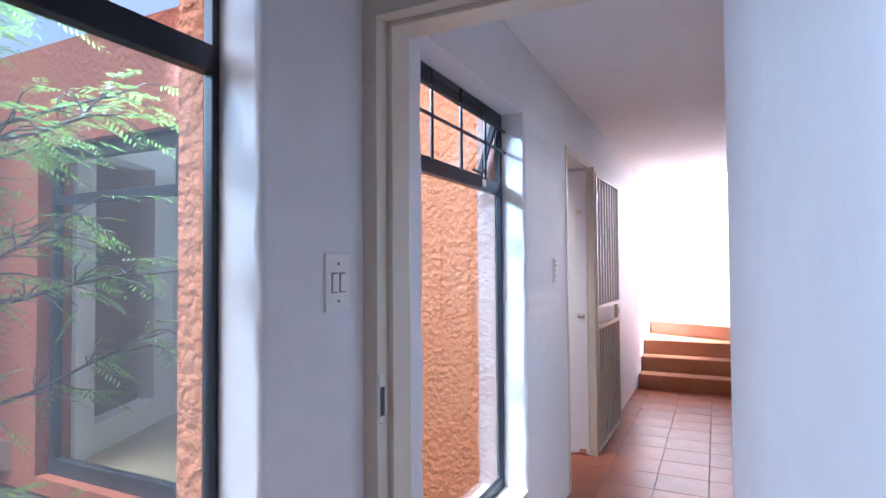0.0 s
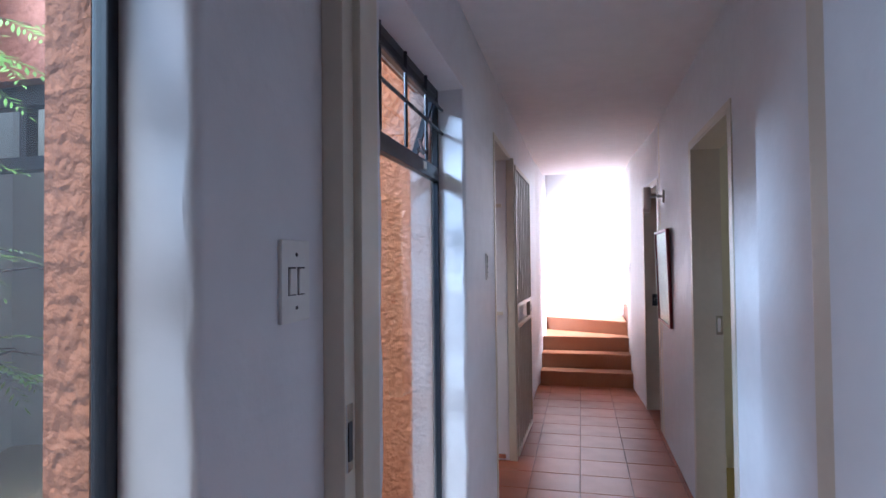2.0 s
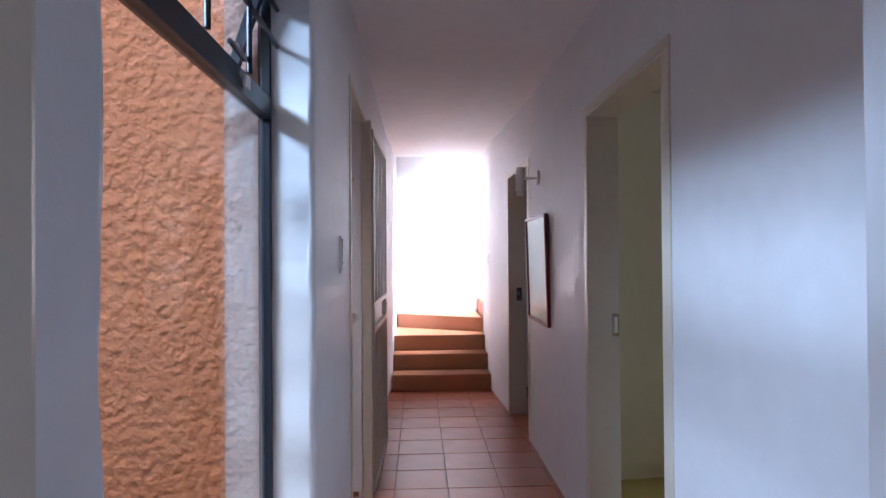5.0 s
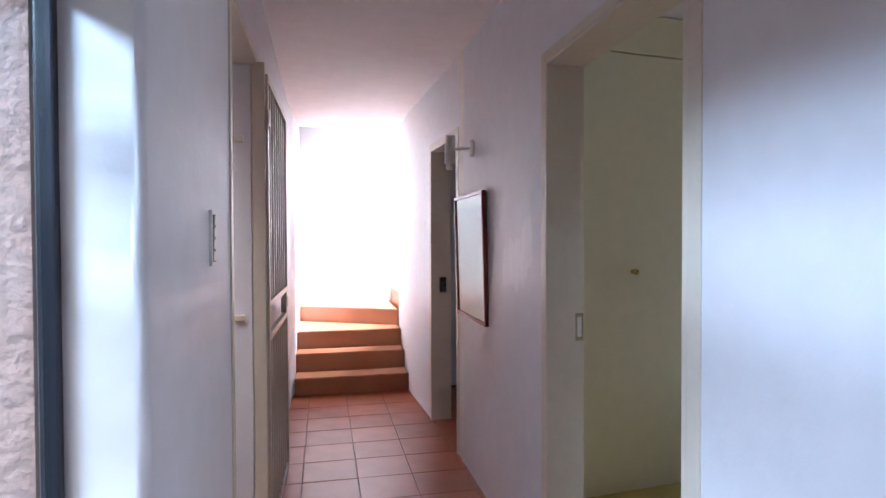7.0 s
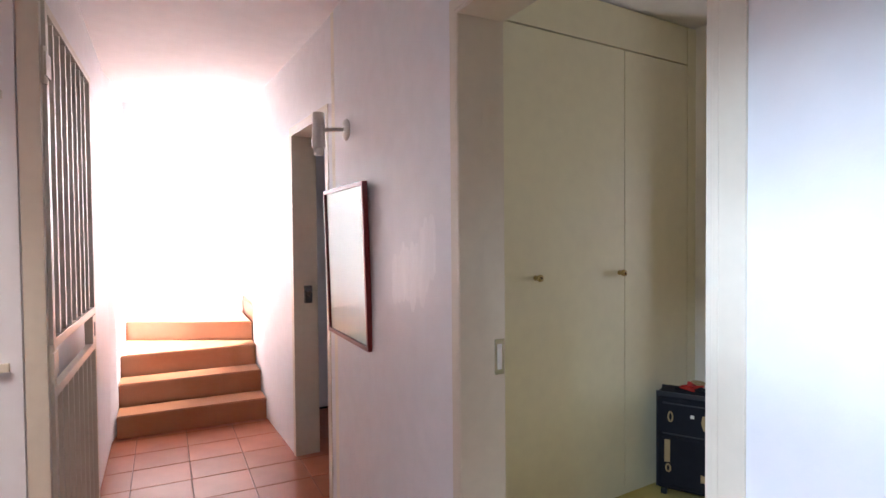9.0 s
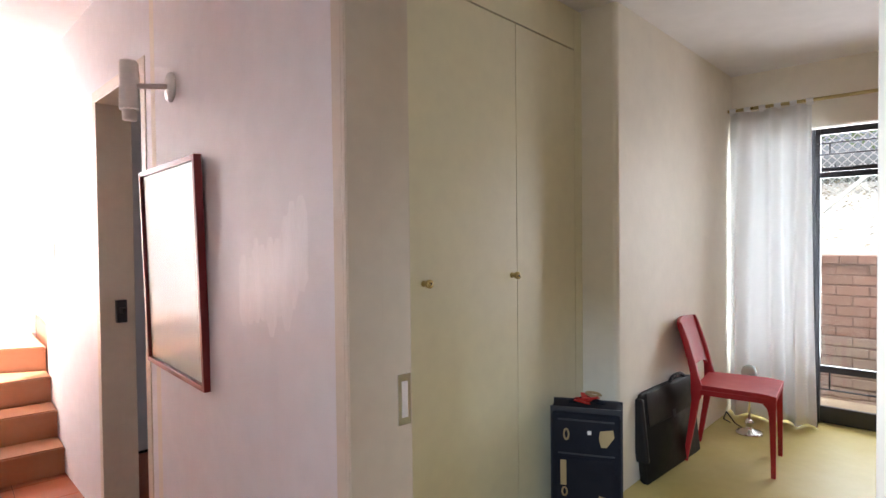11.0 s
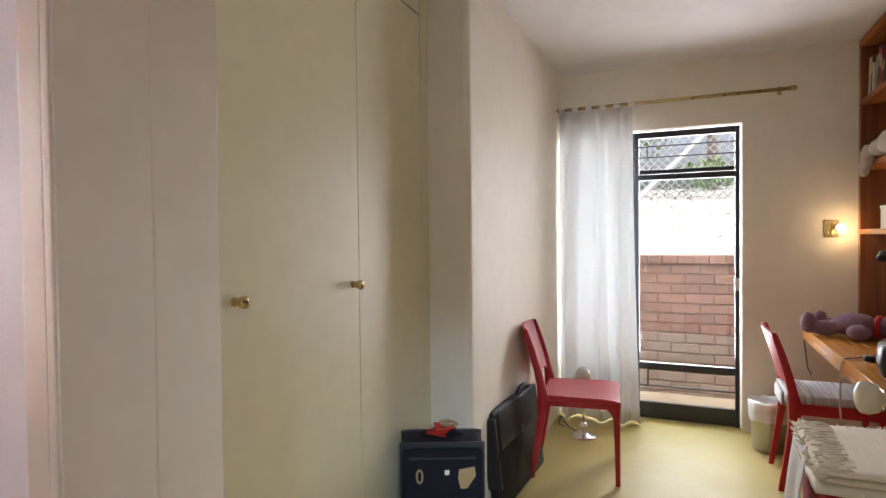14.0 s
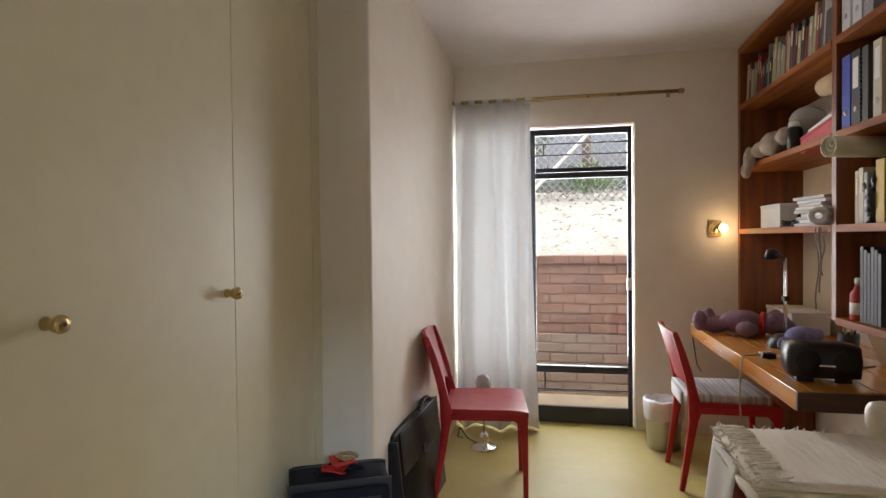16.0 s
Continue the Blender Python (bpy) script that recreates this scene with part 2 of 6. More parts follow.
bm = B()
wall_with_openings(bm, LO, L, -2.4, W1[1], 2.75, [W1])
wall_with_openings(bm, LO, L, W2[0], W2[1], 2.75, [W2])
wall_with_openings(bm, LO, L, GD[0], 6.72, 2.75, [GD])
rounded_pier(bm, W1[1], W2[0], 2.75, (W1[2:], W2[2:]), 3.0)
rounded_pier(bm, W2[1], GD[0], 2.75, (W2[2:], None), 8.0)
ww = structure("wall_west", bm, WHITE, "white painted plaster wall with two steel windows", "wall", smooth=True)
ww.data.set_sharp_from_angle(angle=radians(35))
structure("wall_stairs_west", prism(B(), [(LO, 6.72), (L, 6.72), (-0.51, 6.9), (-0.51, 8.3), (LO, 8.3)], 0, 5.0), WHITE, "white plaster wall beside the stairs", "wall")
# east wall: pier at the doorway, then the bedroom door and the far door
D1 = (2.86, 3.73)
structure("wall_pier", box(B(), 0.385, 0.72, 1.39, 1.785, 0, 2.75, 0.004), WHITE, "white plaster pier beside the doorway", "wall")
bm = B()
box(bm, R, 0.72, 1.785, D1[0], 0, 2.75)
box(bm, R, 0.72, D1[0], D1[1], 2.06, 2.75)
box(bm, R, 0.72, D1[1], 5.2, 0, 2.75)
structure("wall_east", bm, WHITE, "white plaster corridor wall with patched paint", "wall")
FAR = pose(R, 5.2, 0, 0, 0, 3.0)
bm = B()
box(bm, 0, 0.14, 0.70, 1.62, 0, 2.75)
box(bm, 0, 0.14, 0.0, 0.70, 2.05, 2.75)
structure("wall_east_far", bm, WHITE, "white plaster wall with the far door opening", "wall", FAR)
# floor slab and ceiling
structure("floor", box(B(), -0.9, 0.75, -2.4, 8.4, -0.14, -0.004), GROUT, "dark grout bed under the terracotta tiles", "floor")
structure("ceiling", box(B(), LO, 0.72, 1.39, 7.45, H, H + 0.2), CEIL, "white plaster corridor ceiling", "ceiling")
# stairs: three straight risers, then winders that turn to the right
RIS = 0.163
YS = (6.77, 7.03, 7.29)


def stair_step(pts, top, foot):
    st = thing("stair_step", pose(0, 0, 0), "terracotta stair step with a rounded worn nosing", "stair step", "stairs at the corridor's end")
    part("riser", prism(B(), pts, foot, top - 0.035), STEP, st)
    bm = prism(B(), [(x, y - (0.018 if i < 2 else 0)) for i, (x, y) in enumerate(pts)], top - 0.035, top)
    bmesh.ops.bevel(bm, geom=[e for e in bm.edges if abs(e.verts[0].co.z - e.verts[1].co.z) < 1e-4], offset=0.008, segments=2, affect="EDGES")
    part("tread", bm, STEP, st)
    return st


SL, SR = -0.508, 0.498
stair_step([(SL, YS[0]), (SR, YS[0]), (SR, 7.0), (SL, 7.0)], RIS, 0)
stair_step([(SL, YS[1]), (SR, YS[1]), (SR, 7.26), (SL, 7.26)], 2 * RIS, 0)
stair_step([(SL, YS[2]), (SR, YS[2]), (SR, 7.5), (SL, 8.02)], 3 * RIS, 0)
stair_step([(SL, 8.05), (SR, 7.52), (SR, 8.3), (SL, 8.3)], 4 * RIS, 0)
stair_step([(0.52, 7.6), (0.9, 7.45), (0.9, 8.3), (0.52, 8.3)], 5 * RIS, 0)
stair_step([(0.92, 7.45), (1.4, 7.45), (1.4, 8.3), (0.92, 8.3)], 6 * RIS, 0)
# its brightness comes from the added stairwell lamps
structure("wall_stairs_end", box(B(), LO, 2.4, 8.3, 8.5, 0, 5.0), WHITE, "brightly lit white plaster wall at the top of the stairs", "wall")
structure("wall_stairs_south", box(B(), 0.64, 2.4, 7.25, 7.43, 0, 5.0), WHITE, "white plaster wall of the stairwell", "wall")
structure("wall_stairs_east", box(B(), 2.4, 2.6, 7.25, 8.5, 0, 5.0), WHITE, "white plaster wall of the stairwell", "wall")
structure("wall_stairs_lintel", box(B(), LO, 0.64, 7.45, 7.6, H, 5.0), WHITE, "white plaster wall above the corridor's end", "wall")
structure("stairwell_ceiling", box(B(), LO, 2.6, 7.6, 8.5, 5.0, 5.15), CEIL, "white stairwell ceiling", "ceiling")
bm = B()
prism(bm, [(0.503, 6.74), (0.72, 6.74), (0.72, 7.45), (0.503, 7.45)], 0, 5.0)
structure("wall_stairs_side", bm, WHITE, "white plaster wall beside the stairs", "wall")


# doorway at the corridor's mouth: pressed steel frame
def jamb(bm, x, sign, y0, y1, z1):
    box(bm, *sorted((x, x + sign * 0.045)), y0, y0 + 0.052, 0, z1, 0.004)
    box(bm, *sorted((x, x + sign * 0.062)), y0 + 0.052, y1, 0, z1, 0.006)


df = thing("door_frame_1", pose(0, 0, 0), "cream enamelled steel door frame, chipped at the edges", "door frame")
tagged(df, kind="structure")
bm = B()
jamb(bm, L, 1, 1.235, 1.385, 2.09)
part("jamb", bm, CREAM, df)
bm = B()
jamb(bm, 0.425, -1, 1.235, 1.385, 2.09)
part("jamb", bm, CREAM, df)
bm = B()
box(bm, L, 0.425, 1.237, 1.287, 2.09, 2.15, 0.004)
box(bm, L, 0.425, 1.287, 1.383, 2.075, 2.15, 0.006)
part("head", bm, CREAM, df)
structure("wall_over_doorway", box(B(), L, 0.72, 1.245, 1.375, 2.15, 2.75), WHITE, "white plaster wall above the doorway", "wall")
structure("wall_beside_doorway", box(B(), 0.43, 3.0, 1.245, 1.385, 0, 2.75), WHITE, "white plaster wall beside the doorway", "wall")
bm = B()
box(bm, L + 0.044, L + 0.048, 1.24, 1.268, 1.01, 1.14)
strike = part("strike_plate", bm, CHROME, df, "worn steel strike plate")
part("latch_hole", box(B(), L + 0.046, L + 0.0495, 1.245, 1.262, 1.03, 1.105), BLACK, strike)

leaf = thing("door_1", pose(0.372, 1.236, 0, 0, 0, -80), "white painted door standing open beside the doorway", "door")
tagged(leaf, kind="structure")
part("leaf", box(B(), 0.0, 0.80, -0.04, 0.0, 0.01, 2.03, 0.003), WHITE, leaf)

# first room closes round the camera's start
structure("first_room_floor", box(B(), -0.535, 3.0, -2.4, 1.235, -0.012, 0.0), TILE, "terracotta floor", "floor")
structure("first_room_wall_south", box(B(), -0.755, 3.2, -2.6, -2.4, 0, 2.75), WHITE, "plain white wall", "wall")
structure("first_room_wall_east", box(B(), 3.0, 3.2, -2.4, 1.385, 0, 2.75), WHITE, "plain white wall", "wall")
structure("first_room_ceiling", box(B(), LO, 3.2, -2.6, 1.245, 2.6, 2.75), CEIL, "white ceiling", "ceiling")


# ---- steel windows to the courtyard ----
def steel_window(name, w, mid, x, label, glazing):
    y0, y1, z0, z1 = w
    win = thing(name, pose(x, 0, 0), label, "window")
    tagged(win, kind="structure")
    t = 0.019
    part("frame_stile", box(B(), -0.013, 0.013, y0, y0 + t, z0, z1, 0.003), BLACK, win)
    part("frame_stile", box(B(), -0.013, 0.013, y1 - t, y1, z0, z1, 0.003), BLACK, win)
    part("frame_rail", box(B(), -0.012, 0.012, y0 + t, y1 - t, z1 - 0.035, z1, 0.003), BLACK, win)
    part("frame_rail", box(B(), -0.012, 0.012, y0 + t, y1 - t, z0, z0 + 0.05, 0.003), BLACK, win)
    part("transom", box(B(), -0.016, 0.016, y0 + t, y1 - t, mid - 0.03, mid + 0.03, 0.003), BLACK, win)
    g = part("pane", box(B(), -0.003, 0.003, y0 + t, y1 - t, z0 + 0.05, mid - 0.03), glazing, win)
    g.visible_shadow = False
    return win


steel_window("window_1", W1, 1.87, -0.668, "large black steel window with fixed glass to a courtyard", HAZY)
w2 = steel_window("window_2", W2, 1.80, -0.668, "black steel corridor window with an open top vent", GLASS)
# top-hung vent of window 2, pushed open, with burglar bars inside
vent = part("vent_sash", B(), BLACK, w2)
vent.location, vent.rotation_euler = (0, 0, 2.145), (0, radians(18), 0)
bm = B()
y0, y1 = W2[0] + 0.035, W2[1] - 0.035
for a in ((-0.015, 0.012, y0, y1, -0.03, 0), (-0.015, 0.012, y0, y1, -0.315, -0.285), (-0.015, 0.012, y0, y0 + 0.025, -0.29, -0.02), (-0.015, 0.012, y1 - 0.025, y1, -0.29, -0.02)):
    box(bm, *a)
bm.to_mesh(vent.data)
bm.free()
g = part("pane", box(B(), -0.003, 0.001, y0 + 0.02, y1 - 0.02, -0.29, -0.02), GLASS, vent)
g.visible_shadow = False
for z in (1.985, 2.09):
    part("bar", rod(B(), (0.03, W2[0], z), (0.03, W2[1], z), 0.007), BLACK, w2)
for y in (1.85, 2.12, 2.39):
    part("bar", rod(B(), (0.03, y, 1.82), (0.03, y, 2.16), 0.007), BLACK, w2)
bm = B()
rod(bm, (0.03, 2.35, 1.84), (-0.03, 2.50, 1.93), 0.006)
rod(bm, (0.03, 2.35, 1.84), (0.04, 2.22, 1.835), 0.006)
part("stay", bm, BLACK, w2)
part("latch_plate", box(B(), 0.022, 0.027, 2.37, 2.41, 1.785, 1.815), CREAM, w2)

# outer reveals, rough plaster
bm = B()
box(bm, LO - 0.012, -0.69, 0.862 - 0.012, 0.862 + 0.0, 0.0, 2.9)
structure("window_reveal_1", bm, STUCCO, "orange stucco window reveal", "wall")
structure("window_reveal_2", box(B(), LO - 0.03, -0.69, 2.650, 2.662, 0.0, 2.9), STUCCO_PALE, "pale unpainted stucco window reveal", "wall")
structure("courtyard_face", wall_with_openings(B(), LO - 0.012, LO - 0.001, -2.4, 2.75, 2.9, [W1, (W2[0], W2[1], W2[2], W2[3])]), STUCCO, "orange stucco outer face of the house wall", "wall")

# ---- courtyard ----
structure("courtyard_wall_north", box(B(), -1.9, LO, 2.76, 2.98, 0, 3.6), STUCCO, "rough orange stucco courtyard wall", "wall")
structure("courtyard_wall_return", box(B(), -2.1, -1.9, 2.1, 2.98, 0, 3.6), STUCCO, "rough orange stucco courtyard wall", "wall")
OW = (-3.60, -2.15, 0.10, 2.20)
bm = B()
box(bm, -6.0, OW[0], 2.1, 2.32, 0, 2.85)
box(bm, OW[1], -2.1, 2.1, 2.32, 0, 2.85)
box(bm, OW[0], OW[1], 2.1, 2.32, 0, OW[2])
box(bm, OW[0], OW[1], 2.1, 2.32, OW[3], 2.85)
structure("courtyard_wall_opposite", bm, STUCCO_RED, "dark red stucco wall with a window across the courtyard", "wall")
structure("courtyard_wall_west", box(B(), -6.2, -6.0, -4.5, 2.32, 0, 2.6), STUCCO_RED, "dark red courtyard wall", "wall")
structure("courtyard_wall_south", box(B(), -6.2, LO, -4.7, -4.5, 0, 2.6), STUCCO_RED, "dark red courtyard wall", "wall")
structure("courtyard_ground", box(B(), -6.2, LO, -4.7, 2.98, -0.2, -0.02), material("dark_soil", (0.06, 0.045, 0.03), 0.9, spots=(0.03, 0.05, 0.02), scale=5, mix=0.8, bump=0.8, bump_scale=20, bump_dist=0.02), "dark planted soil of the courtyard", "ground")

# ---- bedroom shell, in its own axes: u away from the corridor, v towards the cupboards ----
RH = 2.6
CUPV, WV, BU = 0.66, 0.455, 3.97
bm = B()
box(bm, 1.98, BU + 0.2, WV, WV + 0.5, 0, 2.75)
bmesh.ops.bevel(bm, geom=[e for e in bm.edges if all(v.co.x < 1.981 and v.co.y < WV + 0.001 for v in e.verts)], offset=0.03, segments=14, profile=0.5, affect="EDGES")
structure("bedroom_wall_north", bm, ROOMW, "cream white bedroom wall", "wall", ROOM)
BD = (-0.80, 0.43, 0.0, 2.14)
bm = B()
wall_with_openings(bm, BU, BU + 0.2, -2.2, WV, 2.75, [BD])
structure("bedroom_wall_east", bm, ROOMW, "cream white bedroom wall with a glazed door", "wall", ROOM)
structure("bedroom_wall_south", box(B(), -0.2, BU + 0.2, -2.04, -1.84, 0, 2.75), ROOMW, "cream white bedroom wall behind the shelves", "wall", ROOM)
structure("threshold", box(B(), 0.575, 0.83, D1[0] + 0.012, D1[1] - 0.012, -0.02, 0.003), STEP, "terracotta threshold of the bedroom door", "floor")
structure("bedroom_floor", box(B(), 0.03, BU + 0.2, -2.04, 0.9, -0.1, 0.0), SCREED, "polished yellow cement floor", "floor", ROOM)
structure("bedroom_ceiling", box(B(), 0.0, BU + 0.2, -2.04, 1.3, RH, RH + 0.15), CEIL, "white bedroom ceiling", "ceiling", ROOM)
structure("bedroom_wall_west", box(B(), 0.722, 0.74, 1.39, 2.86, 0, 2.75), ROOMW, "cream white bedroom wall", "wall")
structure("cupboard_back_wall", box(B(), 0.0, 1.98, 1.25, 1.35, 0, 2.75), ROOMW, "plain wall behind the cupboards", "wall", ROOM)
cup = thing("built_in_cupboard", ROOM, "cream painted built-in cupboard with flush doors", "cupboard")
for a, b in ((0.12, 1.36), (1.364, 1.90)):
    d = part("door", box(B(), a, b, CUPV, CUPV + 0.02, 0.05, 2.37, 0.002), CUPB, cup)
part("top_door", box(B(), 0.12, 1.90, CUPV, CUPV + 0.02, 2.378, RH - 0.01, 0.002), CUPB, cup)
part("plinth", box(B(), 0.1, 1.98, CUPV + 0.01, CUPV + 0.03, 0.0, 0.05), CUPB, cup)
part("filler", box(B(), 1.904, 1.98, CUPV - 0.0, CUPV + 0.02, 0.05, RH - 0.01), CUPB, cup)
part("carcass", box(B(), 0.1, 1.98, CUPV + 0.025, 1.24, 0.0, RH - 0.02), CUPB, cup)
# ---- doors of the corridor ----
# bedroom door frame: cream steel lining round the opening
d1 = thing("door_frame_2", pose(0, 0, 0), "cream enamelled steel door frame of the bedroom", "door frame")
tagged(d1, kind="structure")
for ya, yb, nm in ((D1[0] - 0.045, D1[0] + 0.012, "jamb"), (D1[1] - 0.012, D1[1] + 0.035, "jamb")):
    bm = B()
    inner = (ya, D1[0]) if ya < 3 else (D1[1], yb)
    box(bm, R - 0.006, R, *inner, 0, 2.06, 0.002)
    box(bm, R - 0.006, 0.735, *((D1[0], yb) if ya < 3 else (ya, D1[1])), 0, 2.055, 0.002)
    if ya < 3:
        box(bm, R - 0.004, 0.66, yb, yb + 0.012, 0, 2.045, 0.002)
    else:
        box(bm, R - 0.004, 0.66, ya - 0.003, ya, 0, 2.045, 0.001)
    part(nm, bm, CREAM, d1)
bm = B()
box(bm, R - 0.006, R, D1[0] - 0.045, D1[1] + 0.035, 2.06, 2.095, 0.002)
box(bm, R - 0.006, 0.735, D1[0] + 0.012, D1[1] - 0.012, 2.045, 2.058, 0.002)
part("head", bm, CREAM, d1)
sp = part("strike_plate", box(B(), 0.697, 0.730, D1[1] - 0.0145, D1[1] - 0.011, 0.985, 1.092), CHROME, d1, "worn steel strike plate")
part("latch_hole", box(B(), 0.706, 0.722, D1[1] - 0.0155, D1[1] - 0.0135, 1.0, 1.077), PLASTIC, sp)

# bedroom door leaf, open into the room
leaf2 = thing("door_2", ROOM @ pose(0.085, -0.855, 0, 0, 0, 1), "cream painted bedroom door standing open into the room", "door")
tagged(leaf2, kind="structure")
part("leaf", box(B(), 0, 0.86, -0.02, 0.02, 0.01, 2.03, 0.003), CUPB, leaf2)
hd = part("handle", lathe(B(), [(0.024, 0.0), (0.024, 0.008), (0.012, 0.012), (0.012, 0.03), (0.027, 0.036), (0.031, 0.05), (0.029, 0.064), (0.018, 0.07)], 18, pose(0.80, 0.02, 1.05, -90)), CREAM, leaf2, "cream door knob", True)

# far door: lining and an open dark-handled door behind
d3 = thing("door_frame_3", FAR, "cream enamelled steel frame of the far door", "door frame")
tagged(d3, kind="structure")
bm = B()
box(bm, -0.006, 0.15, 0.0, 0.012, 0, 2.05, 0.002)
box(bm, -0.006, -0.0, -0.04, 0.0, 0, 2.05, 0.002)
part("jamb", bm, CREAM, d3)
bm = B()
box(bm, -0.006, 0.15, 0.688, 0.70, 0, 2.05, 0.002)
box(bm, -0.006, -0.0, 0.70, 0.74, 0, 2.05, 0.002)
part("jamb", bm, CREAM, d3)
bm = B()
box(bm, -0.006, 0.0, -0.04, 0.74, 2.05, 2.09, 0.002)
box(bm, -0.006, 0.15, 0.012, 0.688, 2.036, 2.049, 0.002)
part("head", bm, CREAM, d3)
lk = part("lock_case", box(B(), 0.06, 0.105, 0.655, 0.688, 0.98, 1.09, 0.003), BLACK, d3, "dark rim lock")
part("bolt", box(B(), 0.07, 0.09, 0.60, 0.655, 1.03, 1.055, 0.002), BLACK, lk)
structure("far_room_floor", box(B(), 0.75, 2.3, 5.0, 6.8, -0.1, -0.002), TILE, "dim terracotta floor of the far room", "floor")
# the opening is added, out of view, to let sky light into the room
structure("far_room_wall_east", wall_with_openings(B(), 2.3, 2.4, 4.7, 7.25, 2.75, [(5.5, 6.5, 0.95, 2.1)]), WHITE, "dim plaster wall of the far room", "wall")
structure("far_room_wall_north", box(B(), 0.72, 2.3, 6.85, 7.2, 0, 2.75), WHITE, "dim plaster wall of the far room", "wall")
structure("far_room_wall_south", box(B(), 0.72, 2.3, 5.17, 5.199, 0, 2.75), WHITE, "dim plaster wall of the far room", "wall")
structure("far_room_ceiling", box(B(), 0.6, 2.4, 5.17, 7.2, 2.55, 2.75), CEIL, "far room ceiling", "ceiling")

# west doorway with an inner door opened inwards and a steel security gate folded back
dg = thing("door_frame_4", pose(0, 0, 0), "cream enamelled steel frame of the side door", "door frame")
tagged(dg, kind="structure")
part("jamb", box(B(), LO, L + 0.006, GD[0] - 0.0, GD[0] + 0.014, 0, GD[3] - 0.014, 0.002), CREAM, dg)
part("jamb", box(B(), -0.556, L + 0.034, GD[1] - 0.010, GD[1] + 0.026, 0, GD[3], 0.004), CREAM, dg)
part("head", box(B(), LO, L + 0.006, GD[0], GD[1] - 0.014, GD[3] - 0.014, GD[3] + 0.0, 0.002), CREAM, dg)
part("trim", box(B(), L, L + 0.006, GD[0] - 0.022, GD[0], 0, GD[3] + 0.022, 0.002), CREAM, dg)
part("trim", box(B(), L, L + 0.006, GD[0], GD[1] + 0.03, GD[3], GD[3] + 0.022, 0.002), CREAM, dg)
inner = thing("door_3", pose(-0.56, 4.249, 0, 0, 0, 180), "white painted side door opened inwards", "door")
tagged(inner, kind="structure")
part("leaf", box(B(), 0.0, 0.714, -0.04, 0.0, 0.012, 2.128, 0.003), WHITE, inner)
for z in (1.03, 1.80):
    part("bolt", box(B(), 0.03, 0.075, 0.0, 0.012, z, z + 0.025, 0.003), CREAM, inner)
part("kick_block", box(B(), 0.02, 0.07, 0.0, 0.012, 0.02, 0.05, 0.002), CHROME, inner)
structure("side_room_wall_north", box(B(), -1.9, LO, 4.262, 4.4, 0, 2.75), WHITE, "dim plaster wall beyond the side door", "wall")
structure("side_room_wall_west", box(B(), -2.0, -1.9, 2.98, 4.4, 0, 2.75), WHITE, "dim plaster wall beyond the side door", "wall")
structure("side_room_floor", box(B(), -1.9, -0.9, 2.98, 4.3, -0.1, -0.002), TILE, "dim terracotta floor beyond the side door", "floor")

GA = math.degrees(math.atan2(0.90, 0.024))
gate = thing("security_gate", pose(-0.503, 4.29, 0, 0, 0, GA), "cream steel security gate folded back against the wall", "gate")
GW, G0, G1 = 0.90, 0.02, 2.11
for a in ((0, 0.035, G0, G1), (GW - 0.03, GW, G0, G1)):
    part("stile", box(B(), a[0], a[1], -0.012, 0.012, a[2], a[3], 0.002), CREAM, gate)
for z in (G0, 0.925, 1.075, G1 - 0.03):
    part("rail", box(B(), 0.035, GW - 0.03, -0.012, 0.012, z, z + 0.03, 0.002), CREAM, gate)
for i in range(7):
    u = 0.035 + (GW - 0.065) * (i + 1) / 8
    part("bar", box(B(), u - 0.007, u + 0.007, -0.007, 0.007, 1.105, G1 - 0.03), CREAM, gate)
    part("bar", box(B(), u - 0.007, u + 0.007, -0.007, 0.007, G0 + 0.03, 0.925), CREAM, gate)
part("kick_panel", box(B(), 0.035, GW - 0.03, 0.008, 0.012, G0 + 0.03, 0.925), CREAM, gate)
for u in (0.50, 0.58):
    bm = box(B(), u - 0.012, u + 0.012, 0.0075, 0.012, 1.42, 1.96)
    for s in (-1, 1):
        rod(bm, (u, 0.01, 1.69), (u + s * 0.025, 0.01, 1.72), 0.006, seg=6)
        rod(bm, (u + s * 0.025, 0.01, 1.72), (u, 0.01, 1.75), 0.006, seg=6)
    part("ornament", bm, CREAM, gate)
lb = part("lock_box", box(B(), GW - 0.12, GW - 0.03, -0.016, 0.016, 0.957, 1.073, 0.003), CREAM, gate)
part("keyhole", box(B(), GW - 0.09, GW - 0.06, -0.0175, -0.0155, 0.985, 1.045), BLACK, lb)
for z in (0.98, 1.86):
    hg = part("hinge", rod(B(), (-0.014, -0.006, z), (-0.014, -0.006, z + 0.11), 0.011), CREAM, gate)
    part("knuckle", box(B(), -0.04, 0.03, -0.019, -0.013, z + 0.02, z + 0.09, 0.002), CREAM, hg)


# ---- small fixtures of the corridor ----
def switch(m, w, h, rockers, label):
    sw = thing("light_switch", m, label, "light switch")
    part("plate", box(B(), 0, 0.008, -w / 2, w / 2, -h / 2, h / 2, 0.003), PLASTIC, sw)
    for y, z, a, b in rockers:
        rk = part("rocker", box(B(), 0.008, 0.0115, y - a, y + a, z - b, z + b, 0.001), PLASTIC, sw)
        rk.rotation_euler = (0, radians(2), 0)
    return sw


